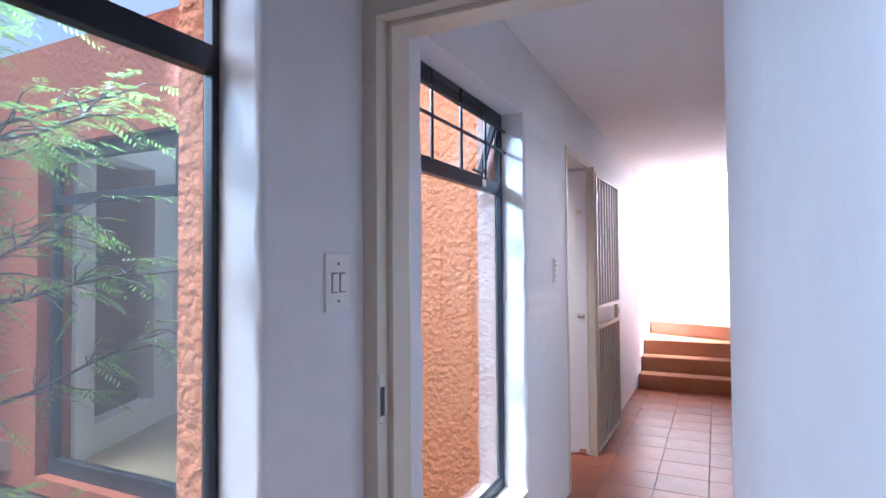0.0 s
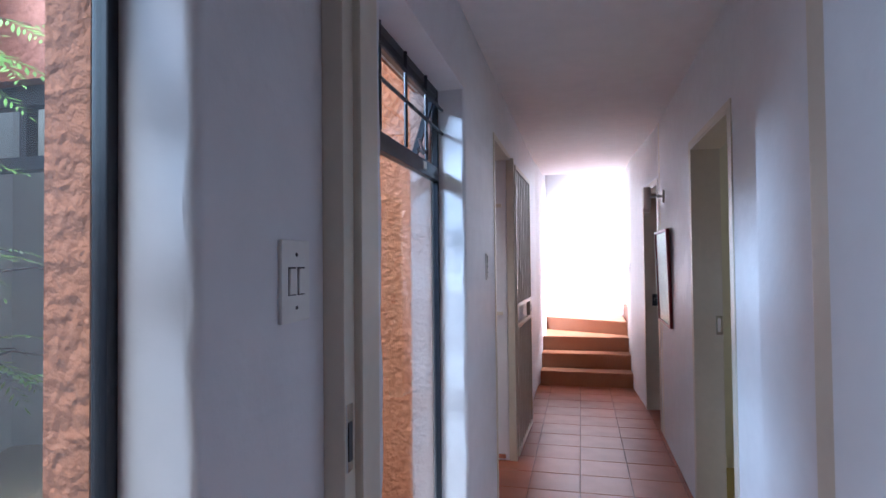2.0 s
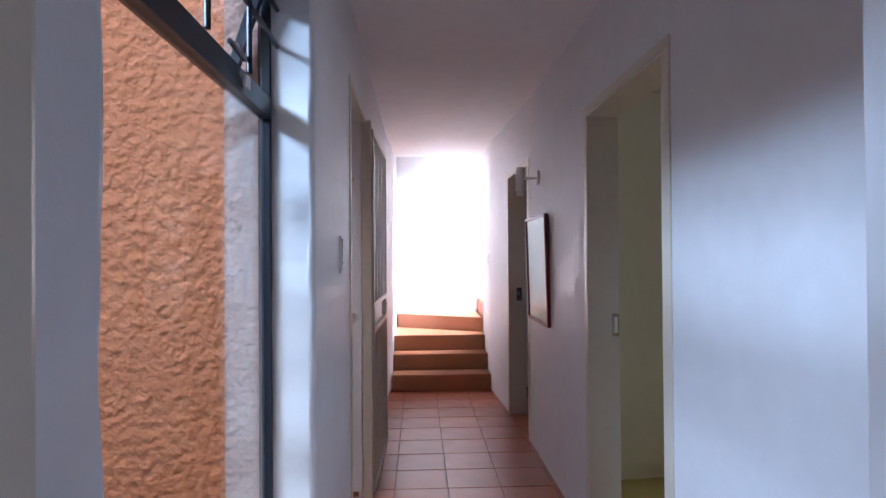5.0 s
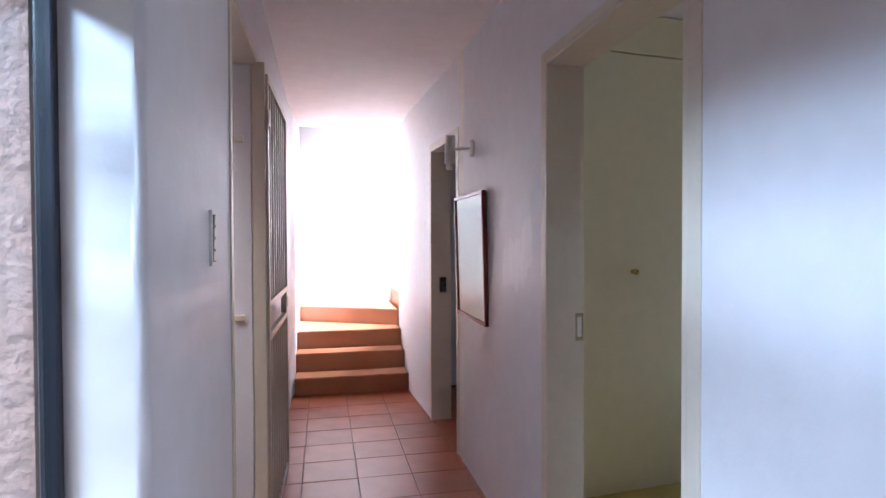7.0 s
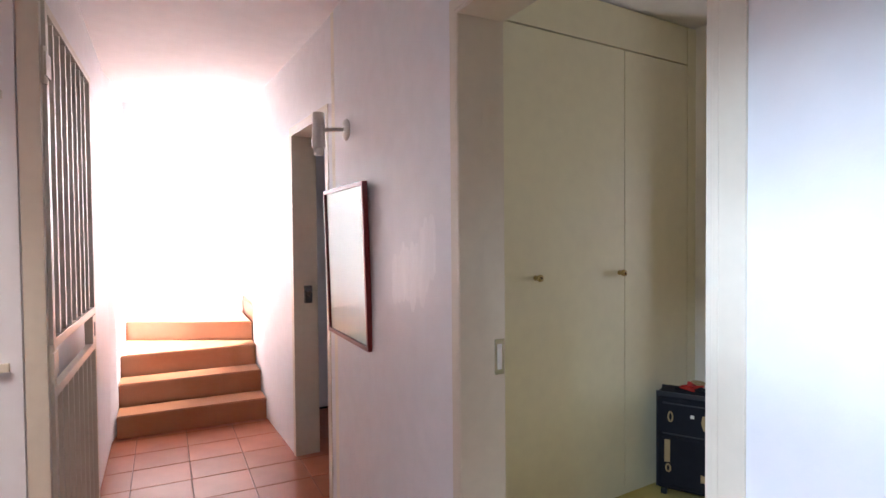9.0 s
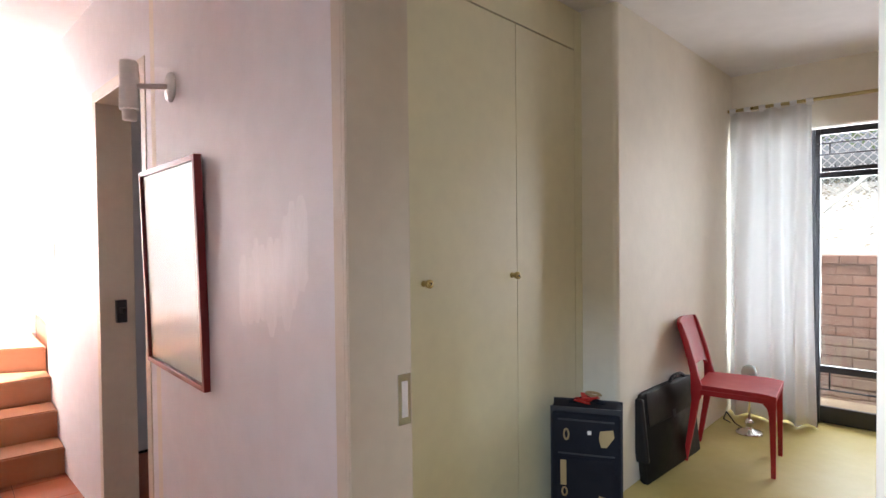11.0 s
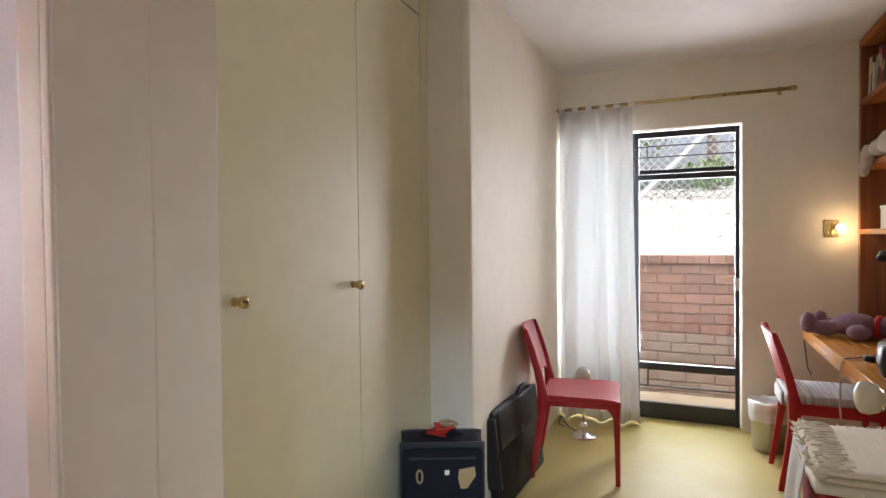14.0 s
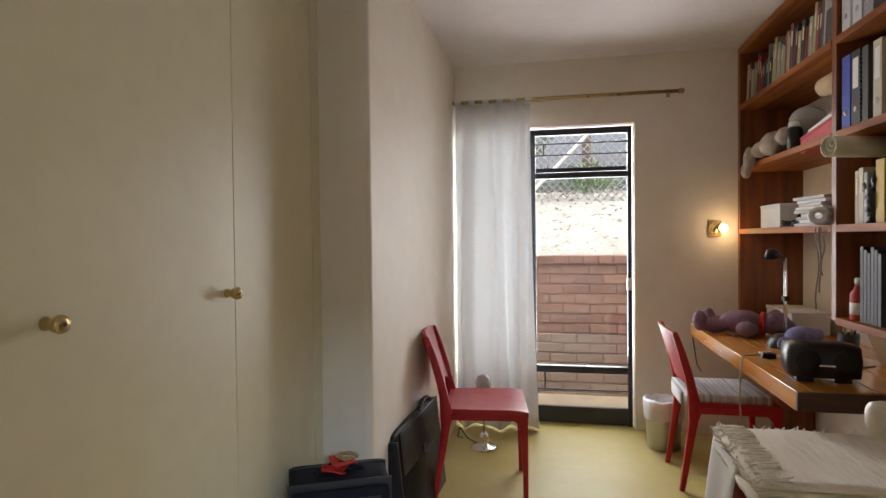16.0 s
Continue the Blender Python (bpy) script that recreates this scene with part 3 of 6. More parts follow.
DARK = material("dark_gap", (0.05, 0.05, 0.05), 0.7, scale=20)
sw = switch(pose(L, 1.117, 1.384), 0.098, 0.142, [(-0.016, 0, 0.0105, 0.022), (0.016, 0, 0.0105, 0.022)], "cream double rocker light switch on the white wall")
for y in (-0.016, 0.016):
    part("rocker_surround", box(B(), 0.0078, 0.0088, y - 0.0125, y + 0.0125, -0.0245, 0.0245), DARK, sw)
for z in (-0.046, 0.046):
    part("screw", rod(B(), (0.008, 0, z), (0.0092, 0, z), 0.0035), DARK, sw)
sw = switch(pose(L, 3.20, 1.386), 0.055, 0.14, [(0, z, 0.013, 0.012) for z in (-0.045, -0.015, 0.015, 0.045)], "white four-gang light switch on the corridor wall")
for z in (-0.045, -0.015, 0.015, 0.045):
    part("rocker_surround", box(B(), 0.0078, 0.0088, -0.016, 0.016, z - 0.0145, z + 0.0145), DARK, sw)
switch(pose(0.503, 7.0, 1.32, 0, 0, 180), 0.05, 0.1, [(0, 0, 0.012, 0.02)], "small white light switch beside the stairs")

spot = thing("wall_spotlight", pose(R, 4.83, 1.90, 0, 0, 180), "white swivel spotlight on the corridor wall", "wall lamp")
part("base", lathe(B(), [(0.05, 0), (0.05, 0.006), (0.046, 0.012), (0.02, 0.016)], 20, pose(0, 0, 0, 0, 90)), PLASTIC, spot, "round base", True)
part("arm", rod(B(), (0.012, 0, 0), (0.095, -0.055, 0.0), 0.009), PLASTIC, spot)
hd = part("shade", lathe(B(), [(0.030, -0.095), (0.032, -0.09), (0.030, -0.03), (0.030, 0.06), (0.026, 0.068)], 18, pose(0.115, -0.07, 0.015, 0, 0)), PLASTIC, spot, "", True)
part("bulb", lathe(B(), [(0.022, 0), (0.024, 0.03), (0.02, 0.035)], 14, pose(0.115, -0.07, -0.115)), PLASTIC, hd, "", True)

PICF = material("dark_red_wood", (0.19, 0.018, 0.02), 0.35, scale=15, mix=0.4)
PAPER = material("pale_print", (0.82, 0.81, 0.83), 0.6, spots=(0.68, 0.68, 0.72), scale=3, mix=0.4)
pic = thing("framed_picture", pose(R - 0.004, 4.822, 1.278, 0, 1.5, 180), "pale print in a dark red wooden frame", "picture")
pw, ph = 0.63, 0.715
for y0, y1, z0, z1 in ((-pw / 2, -pw / 2 + 0.018, -ph / 2, ph / 2), (pw / 2 - 0.018, pw / 2, -ph / 2, ph / 2), (-pw / 2 + 0.018, pw / 2 - 0.018, -ph / 2, -ph / 2 + 0.018), (-pw / 2 + 0.018, pw / 2 - 0.018, ph / 2 - 0.018, ph / 2)):
    part("frame_bar", box(B(), 0.0, 0.024, y0, y1, z0, z1, 0.003), PICF, pic)
part("mount", box(B(), 0.004, 0.010, -pw / 2 + 0.018, pw / 2 - 0.018, -ph / 2 + 0.018, ph / 2 - 0.018), PLASTIC, pic, "pale mount board")
part("print", box(B(), 0.0101, 0.0112, -pw / 2 + 0.07, pw / 2 - 0.07, -ph / 2 + 0.07, ph / 2 - 0.07), PAPER, pic, "faded pale print")
g = part("glass", box(B(), 0.014, 0.017, -pw / 2 + 0.018, pw / 2 - 0.018, -ph / 2 + 0.018, ph / 2 - 0.018), MATTE_GLASS, pic)
g.visible_shadow = False

# patch of smoother filler on the east wall
FILL = material("filler_patch", (0.87, 0.86, 0.865), 0.35, spots=(0.79, 0.78, 0.785), scale=5, mix=0.8, stretch=(1, 5, 1), bump=0.25, bump_scale=40)
rp = random.Random(31)
patch = thing("wall_patch", pose(0, 0, 0), "smooth white filler patch trowelled on the wall", "wall patch")
tagged(patch, kind="structure")
for k in range(9):
    bm = B()
    # one trowel stroke: a ragged upright streak of filler
    yc, zc = 4.245 - 0.042 * k + rp.uniform(-0.006, 0.006), 1.26 + 0.09 * (k / 8) ** 2 + rp.uniform(-0.02, 0.02)
    half, wide = (0.13 if k > 5 else 0.10) + rp.uniform(-0.025, 0.025), rp.uniform(0.026, 0.034)
    left, right = [], []
    for i in range(25):
        f = i / 24
        taper = min(1.0, 4 * f + 0.35, 3.5 * (1 - f) + 0.35)
        z = zc - half + 2 * half * f
        x = R - 0.0003 - 0.00005 * k
        left.append(bm.verts.new((x, yc - wide * taper + 0.006 * noise.noise(Vector((z * 60, k, 1))), z)))
        right.append(bm.verts.new((x, yc + wide * taper + 0.006 * noise.noise(Vector((z * 60, k, 7))), z)))
    for i in range(24):
        bm.faces.new((left[i], right[i], right[i + 1], left[i + 1]))
    part("stroke", bm, FILL, patch)

# ---- bedroom: glazed steel door and what lies outside ----
gd = thing("glazed_door", ROOM @ pose(4.05, 0, 0), "black steel glazed door with an open top vent", "door")
v0, v1 = BD[0] + 0.01, -0.09
part("stile", box(B(), -0.02, 0.02, v0, v0 + 0.03, 0.0, 2.13, 0.003), BLACK, gd)
part("stile", box(B(), -0.02, 0.02, v1 - 0.03, v1, 0.0, 2.13, 0.003), BLACK, gd)
part("top_rail", box(B(), -0.018, 0.018, v0 + 0.03, v1 - 0.03, 2.085, 2.13, 0.003), BLACK, gd)
part("transom", box(B(), -0.022, 0.022, v0 + 0.03, v1 - 0.03, 1.775, 1.815, 0.003), BLACK, gd)
part("lock_rail", box(B(), -0.018, 0.018, v0 + 0.03, v1 - 0.03, 0.37, 0.42, 0.003), BLACK, gd)
part("kick_plate", box(B(), -0.016, 0.016, v0 + 0.03, v1 - 0.03, 0.005, 0.125, 0.003), BLACK, gd)
for z in (1.94, 2.02):
    part("bar", rod(B(), (-0.035, v0 + 0.02, z), (-0.035, v1, z), 0.006), BLACK, gd)
part("bar", rod(B(), (-0.035, v1 - 0.09, 1.94), (-0.035, v1 - 0.09, 2.02), 0.006), BLACK, gd)
part("bar", rod(B(), (-0.02, v0 + 0.02, 0.25), (-0.02, v1, 0.25), 0.006), BLACK, gd)
part("bar", rod(B(), (-0.02, v1 - 0.09, 0.25), (-0.02, v1 - 0.09, 0.38), 0.006), BLACK, gd)
sash = part("vent_sash", box(B(), -0.012, 0.012, v0 + 0.035, v1 - 0.035, 1.82, 1.85, 0.002), BLACK, gd)
st = part("vent_stay", rod(B(), (-0.03, v1 - 0.22, 1.84), (-0.03, v1 - 0.10, 1.845), 0.006), BLACK, gd)
part("peg", rod(B(), (-0.03, v1 - 0.12, 1.835), (-0.03, v1 - 0.12, 1.865), 0.005), BLACK, st)
part("lock", box(B(), -0.04, -0.018, v0 + 0.0, v0 + 0.035, 0.97, 1.06, 0.004), CHROME, gd, "small bright lock")
for a, b in ((0.125, 0.37), (0.42, 1.775)):
    g = part("pane", box(B(), -0.003, 0.003, v0 + 0.03, v1 - 0.03, a, b), GLASS, gd)
    g.visible_shadow = False

side = thing("side_light", ROOM @ pose(4.05, 0, 0), "black steel fixed side window behind the curtain", "window")
part("stile", box(B(), -0.02, 0.02, v1 + 0.001, v1 + 0.03, 0.0, 2.13, 0.003), BLACK, side)
part("stile", box(B(), -0.02, 0.02, 0.395, 0.425, 0.0, 2.13, 0.003), BLACK, side)
for z0, z1 in ((0.0, 0.05), (0.37, 0.42), (1.775, 1.815), (2.085, 2.13)):
    part("rail", box(B(), -0.018, 0.018, v1 + 0.03, 0.395, z0, z1, 0.003), BLACK, side)
for z0, z1 in ((0.05, 0.37), (0.42, 1.775), (1.815, 2.085)):
    g = part("pane", box(B(), -0.003, 0.003, v1 + 0.03, 0.395, z0, z1), GLASS, side)
    g.visible_shadow = False

# paved strip, brick retaining wall, bank, fence
PAVE = material("outside_paving", (0.42, 0.33, 0.26), 0.7, spots=(0.30, 0.22, 0.17), scale=6, mix=0.6, bump=0.3)
BRICK = material("red_brick", (0.27, 0.135, 0.105), 0.85, spots=(0.35, 0.22, 0.185), scale=9, mix=0.7, bump=0.5, bump_scale=60, rand=0.16)
MORTAR = material("mortar", (0.25, 0.16, 0.135), 0.9, scale=20, mix=0.4, bump=0.4)
BANK = material("dry_bank", (0.45, 0.445, 0.44), 0.95, spots=(0.24, 0.20, 0.16), scale=9, mix=0.55, bump=1.0, bump_scale=25, bump_dist=0.03)
LEAFG = material("green_leaves", (0.13, 0.21, 0.08), 0.5, spots=(0.05, 0.10, 0.025), scale=12, mix=0.6, rand=0.2)
STEELG = material("galvanised_wire", (0.55, 0.56, 0.56), 0.5, metal=0.6, scale=30)
structure("ground", box(B(), 4.17, 30, -25, 25, -0.3, -0.04), PAVE, "brown brick paving outside the glazed door", "ground", ROOM)
BW = 4.95
rw = thing("retaining_wall", ROOM @ pose(BW, 0, 0), "weathered red brick retaining wall", "wall")
tagged(rw, kind="structure")
part("mortar", box(B(), 0.012, 0.3, -4.0, 3.0, -0.04, 1.19), MORTAR, rw)
bank = B()
nu, nv = 40, 60
grid = [[bank.verts.new((BW + 0.2 + 7.0 * (i / nu) ** 1.3, -8 + 16 * j / nv, 1.16 + 1.15 * (i / nu) ** 0.8 + 0.10 * noise.noise(Vector((i * 0.35, j * 0.5, 2))) * min(1, i / 3))) for j in range(nv + 1)] for i in range(nu + 1)]
for i in range(nu):
    for j in range(nv):
        bank.faces.new((grid[i][j], grid[i + 1][j], grid[i + 1][j + 1], grid[i][j + 1]))
structure("bank", bank, BANK, "pale dry bank strewn with leaf litter", "ground", ROOM, True)
rnd = random.Random(11)
bm = B()
for i in range(1800):
    k = rnd.random() ** 0.8
    u, v = BW + 0.25 + 6 * k ** 1.3, rnd.uniform(-3, 2)
    z = 1.19 + 1.15 * k ** 0.8 + rnd.uniform(-0.02, 0.03)
    m = Matrix.Translation((u, v, z)) @ Euler((rnd.uniform(-0.6, 0.6), rnd.uniform(-0.6, 0.6), rnd.uniform(0, 6))).to_matrix().to_4x4()
    s = rnd.uniform(0.012, 0.034)
    bm.faces.new([bm.verts.new(m @ Vector(p)) for p in ((-s, 0, 0), (0, -s * 0.4, 0.008), (s, 0, 0), (0, s * 0.4, 0.008))])
litter = part("leaf_litter", bm, material("dry_leaves", (0.30, 0.25, 0.19), 0.9, scale=4, mix=0.6, rand=0.1), None)
litter.matrix_world = ROOM
tagged(litter, "dry leaf litter scattered on the bank", "leaf litter", kind="stuff")

FU = 8.6
fence = thing("wire_fence", ROOM @ pose(FU, 0, 0), "galvanised diamond mesh fence on the bank", "fence")
bm = B()
for k in range(-40, 60):
    for s in (-1, 1):
        y = k * 0.115
        a, b = Vector((0, y, 1.75)), Vector((0, y + s * 2.3, 4.05))
        d = (b - a).normalized()
        n = Vector((0, -d.z, d.y)) * 0.007
        bm.faces.new([bm.verts.new(p) for p in (a - n, b - n, b + n, a + n)])
        n = Vector((0.007, 0, 0))
        bm.faces.new([bm.verts.new(p) for p in (a - n, b - n, b + n, a + n)])
tagged(part("mesh", bm, STEELG, fence), kind="stuff")
for z in (2.2, 3.0, 3.9):
    part("strand", rod(B(), (0, -5, z), (0, 5, z), 0.005, seg=6), STEELG, fence)
for y in (-3.0, 2.2):
    part("post", rod(B(), (0.03, y, 1.5), (0.03, y, 4.1), 0.03), STEELG, fence)
part("stay_pole", rod(B(), (-1.9, 0.35, 1.55), (0.03, -0.95, 3.1), 0.025), STEELG, fence)


def leaf_cloud(bm, rnd, centre, radii, count, size):
    for _ in range(count):
        d = Vector((rnd.gauss(0, 1), rnd.gauss(0, 1), rnd.gauss(0, 1))).normalized() * rnd.uniform(0.45, 1.05)
        p = Vector(centre) + Vector((d.x * radii[0], d.y * radii[1], d.z * radii[2]))
        m = Matrix.Translation(p) @ Euler((rnd.uniform(0, 6), rnd.uniform(0, 6), rnd.uniform(0, 6))).to_matrix().to_4x4()
        s = size * rnd.uniform(0.6, 1.4)
        bm.faces.new([bm.verts.new(m @ Vector(q)) for q in ((-s, 0, 0), (0, -s * 0.35, 0.1 * s), (s, 0, 0), (0, s * 0.35, 0.1 * s))])


def shrub(u, v, z, spread, high, seed):
    rnd = random.Random(seed)
    t = thing("tree", ROOM @ pose(u, v, z), "dense green tree beyond the wire fence", "tree", "trees beyond the fence")
    bark = material("grey_bark", (0.22, 0.19, 0.16), 0.9, scale=8, mix=0.6, bump=0.6) if "grey_bark" not in bpy.data.materials else bpy.data.materials["grey_bark"]
    bm = rod(B(), (0, 0, -0.4), (0.1, 0.05, high * 0.55), 0.12, 0.06)
    for a in range(5):
        rod(bm, (0.08, 0.04, high * 0.4), (spread * 0.7 * math.cos(a * 1.3), spread * 0.7 * math.sin(a * 1.3), high * (0.75 + 0.06 * a)), 0.05, 0.015, 7)
    part("trunk", bm, bark, t)
    bm = B()
    for _ in range(16):
        a, r = rnd.uniform(0, 6.28), spread * rnd.uniform(0.1, 0.9)
        leaf_cloud(bm, rnd, (r * math.cos(a), r * math.sin(a), high * rnd.uniform(0.3, 1.0)), (spread * 0.35, spread * 0.4, high * 0.16), 190, 0.075)
    part("crown", bm, LEAFG, t)


for k, (u, v, sp, hi2) in enumerate(((10.6, -3.2, 1.7, 3.6), (11.2, -0.9, 1.8, 3.9), (10.4, 1.3, 1.6, 3.4), (12.0, 3.0, 1.9, 4.2), (12.6, -5.0, 2.0, 4.2))):
    shrub(u, v, 2.3, sp, hi2, 20 + k)
rnd = random.Random(5)
bm = B()
leaf_cloud(bm, rnd, (0, 0, 0.16), (0.35, 0.45, 0.2), 260, 0.05)
plant = part("bush", bm, LEAFG, None)
plant.matrix_world = ROOM @ pose(8.2, -0.75, 2.05)
tagged(plant, "low green bush on the dry bank", "bush")

# ---- curtain and rod ----
cr = thing("curtain_rod", ROOM @ pose(3.88, 0, 2.318), "thin brass curtain rod above the glazed door", "curtain rod")
part("rod", rod(B(), (0, 0.455, 0), (0, -1.07, 0), 0.0125, seg=14), BRASS, cr, "", True)
for v in (0.43, -1.02):
    br = part("bracket", rod(B(), (0.09, v, 0.0), (0.0, v, 0.0), 0.007), BRASS, cr)
    part("screw_plate", box(B(), 0.083, 0.09, v - 0.012, v + 0.012, -0.02, 0.035, 0.002), BRASS, br)
part("finial", lathe(B(), [(0.015, 0), (0.017, 0.012), (0.016, 0.03), (0.012, 0.036)], 14, pose(0, -1.07, 0, 90)), BRASS, cr, "", True)

LINEN = bpy.data.materials.new("white_cotton")
LINEN.use_nodes = True
lt = LINEN.node_tree
lb = lt.nodes["Principled BSDF"]
lb.inputs["Base Color"].default_value = (0.93, 0.925, 0.915, 1)
lb.inputs["Roughness"].default_value = 0.9
ltr, lmx = lt.nodes.new("ShaderNodeBsdfTranslucent"), lt.nodes.new("ShaderNodeMixShader")
ltr.inputs["Color"].default_value = (0.84, 0.86, 0.88, 1)
lmx.inputs[0].default_value = 0.27
lw = lt.nodes.new("ShaderNodeTexNoise")
lw.inputs["Scale"].default_value = 300
lbp = lt.nodes.new("ShaderNodeBump")
lbp.inputs["Strength"].default_value, lbp.inputs["Distance"].default_value = 0.2, 0.001
lt.links.new(lw.outputs["Fac"], lbp.inputs["Height"])
lt.links.new(lbp.outputs[0], lb.inputs["Normal"])
lout = [n for n in lt.nodes if n.type == "OUTPUT_MATERIAL"][0]
lt.links.new(lb.outputs[0], lmx.inputs[1])
lt.links.new(ltr.outputs[0], lmx.inputs[2])
lt.links.new(lmx.outputs[0], lout.inputs["Surface"])

cu = thing("curtain", ROOM @ pose(3.87, 0, 0), "white cotton tab-top curtain drawn to one side", "curtain")
bm = B()
NU, NZ = 140, 26
rows = []
for k in range(NZ + 1):
    q = k / NZ
    z = 0.015 + 2.28 * q
    row = []
    for i in range(NU + 1):
        s = i / NU
        wide = 0.53 + 0.05 * (1 - q) ** 2
        v = 0.44 - wide * s
        amp = 0.027 + 0.030 * (1 - q) ** 0.6
        ph = 2 * math.pi * 3.6 * (s + 0.07 * math.sin(5.1 * s + 1.0) + 0.03 * math.sin(9 * s + 2 * q)) + 0.5 * math.sin(2.2 * q + 3 * s)
        off = amp * (math.sin(ph) + 0.28 * math.sin(2 * ph + 0.7)) + 0.006 * noise.noise(Vector((s * 9, q * 2.2, 1))) - 0.03 * (1 - q)
        row.append(bm.verts.new((off, v, z)))
    rows.append(row)
for k in range(NZ):
    for i in range(NU):
        bm.faces.new((rows[k][i], rows[k][i + 1], rows[k + 1][i + 1], rows[k + 1][i]))
cloth = part("cloth", bm, LINEN, cu, "", True)
sm = cloth.modifiers.new("thickness", "SOLIDIFY")
sm.thickness = 0.0012
for i in range(6):
    v = 0.42 - 0.5 * i / 5
    bm = lathe(B(), [(0.014, -0.022), (0.0155, -0.022), (0.0155, 0.022), (0.014, 0.022)], 16, pose(0.01, v, 2.318, 90))
    box(bm, 0.008, 0.0105, v - 0.022, v + 0.022, 2.285, 2.31)
    part("tab", bm, LINEN, cu)

# ---- bedroom things ----
for u in (0.735, 1.318):
    kn = part("knob", lathe(B(), [(0.013, 0), (0.013, 0.004), (0.009, 0.012), (0.015, 0.022), (0.018, 0.034), (0.016, 0.041), (0.007, 0.043)], 18, pose(u, CUPV, 1.2, 90)), BRASS, cup, "turned brass knob", True)
    part("keyhole", box(B(), u - 0.003, u + 0.003, CUPV - 0.0445, CUPV - 0.0425, 1.196, 1.204), BLACK, kn)


def chair(m, label):
    """A moulded plastic chair; it faces -y, its back stands at +y."""
    ch = thing("chair", m, label, "chair", "red plastic chairs")
    bm = B()
    n = 10
    top, bot = [], []
    for i in range(n + 1):
        for j in range(n + 1):
            x, y = -0.215 + 0.43 * i / n, -0.22 + 0.42 * j / n
            dip = 0.012 * (1 - (2 * i / n - 1) ** 2) * (1 - (2 * j / n - 1) ** 2)
            roll = -0.01 * max(0, 1 - j / 1.5)
            top.append(bm.verts.new((x * (0.94 + 0.06 * (1 - j / n)), y, 0.452 - dip + roll)))
            bot.append(bm.verts.new((x * (0.94 + 0.06 * (1 - j / n)), y, 0.425 - dip + roll)))
    k = n + 1
    for i in range(n):
        for j in range(n):
            a = i * k + j
            bm.faces.new((top[a], top[a + k], top[a + k + 1], top[a + 1]))
            bm.faces.new((bot[a], bot[a + 1], bot[a + k + 1], bot[a + k]))
    for i in range(n):
        for a, b in ((i * k, (i + 1) * k), (i * k + n, (i + 1) * k + n), (i, i + 1), (n * k + i, n * k + i + 1)):
            bm.faces.new((top[a], top[b], bot[b], bot[a]))
    part("seat", bm, RED, ch, "", True)
    def post(bm, x, path):
        """A tapering square-section post through (z, y, depth, width)."""
        rings = []
        for z, y, dep, wid in path:
            c = 0.22
            ring = [(sx * wid / 2 * (1 - c * cx), sy * dep / 2 * (1 - c * cy)) for sx, sy, cx, cy in
                    ((-1, -1, 0, 1), (-1, -1, 1, 0), (1, -1, 1, 0), (1, -1, 0, 1), (1, 1, 0, 1), (1, 1, 1, 0), (-1, 1, 1, 0), (-1, 1, 0, 1))]
            rings.append([bm.verts.new((x + a, y + b, z)) for a, b in ring])
        for p, q in zip(rings, rings[1:]):
            for i in range(8):
                bm.faces.new((p[i], p[(i + 1) % 8], q[(i + 1) % 8], q[i]))
        bm.faces.new(rings[0][::-1]), bm.faces.new(rings[-1])
        return bm

    for x in (-1, 1):
        # front leg flares into the seat rail, so that rail and legs read as one arch
        part("front_leg", post(B(), x * 0.196, ((0.0, -0.205, 0.024, 0.024), (0.2, -0.203, 0.029, 0.03), (0.33, -0.200, 0.034, 0.035), (0.37, -0.196, 0.042, 0.036), (0.395, -0.186, 0.064, 0.037), (0.412, -0.165, 0.105, 0.037), (0.43, -0.158, 0.12, 0.037))), RED, ch, "", True)
        part("rear_leg", post(B(), x * 0.192, ((0.0, 0.262, 0.026, 0.024), (0.12, 0.242, 0.031, 0.028), (0.26, 0.219, 0.036, 0.032), (0.36, 0.204, 0.044, 0.034), (0.41, 0.196, 0.066, 0.035), (0.44, 0.198, 0.062, 0.035), (0.50, 0.208, 0.046, 0.034), (0.58, 0.226, 0.042, 0.032), (0.70, 0.262, 0.038, 0.03), (0.775, 0.288, 0.032, 0.028), (0.803, 0.298, 0.026, 0.026))), RED, ch, "", True)
        part("apron", box(B(), *sorted((x * 0.178, x * 0.2145)), -0.16, 0.175, 0.398, 0.428, 0.006), RED, ch)
    part("apron", box(B(), -0.18, 0.18, -0.216, -0.182, 0.398, 0.428, 0.006), RED, ch)
    bm = B()
    rows = []
    for q in range(13):
        f = q / 12
        row = []
        for i in range(15):
            s = 2 * i / 14 - 1
            low = 0.505 + 0.035 * (1 - s ** 6)       # arched opening above the seat
            z = low + (0.803 + 0.010 * (1 - s * s) - low) * f
            y = 0.208 + (z - 0.50) * 0.29 + 0.04 * max(0, z - 0.6) + 0.02 * (1 - s * s)
            row.append((0.182 * s, y, z))
        rows.append(row)
    fr = [[bm.verts.new((x, y - 0.008, z)) for x, y, z in r] for r in rows]
    bk = [[bm.verts.new((x, y + 0.008, z)) for x, y, z in r] for r in rows]
    for a in range(12):
        for i in range(14):
            bm.faces.new((fr[a][i], fr[a][i + 1], fr[a + 1][i + 1], fr[a + 1][i]))
            bm.faces.new((bk[a][i], bk[a + 1][i], bk[a + 1][i + 1], bk[a][i + 1]))
        for e in (0, 14):
            bm.faces.new((fr[a][e], fr[a + 1][e], bk[a + 1][e], bk[a][e]))
    for a in (0, 12):
        for i in range(14):
            bm.faces.new((fr[a][i], fr[a][i + 1], bk[a][i + 1], bk[a][i]))
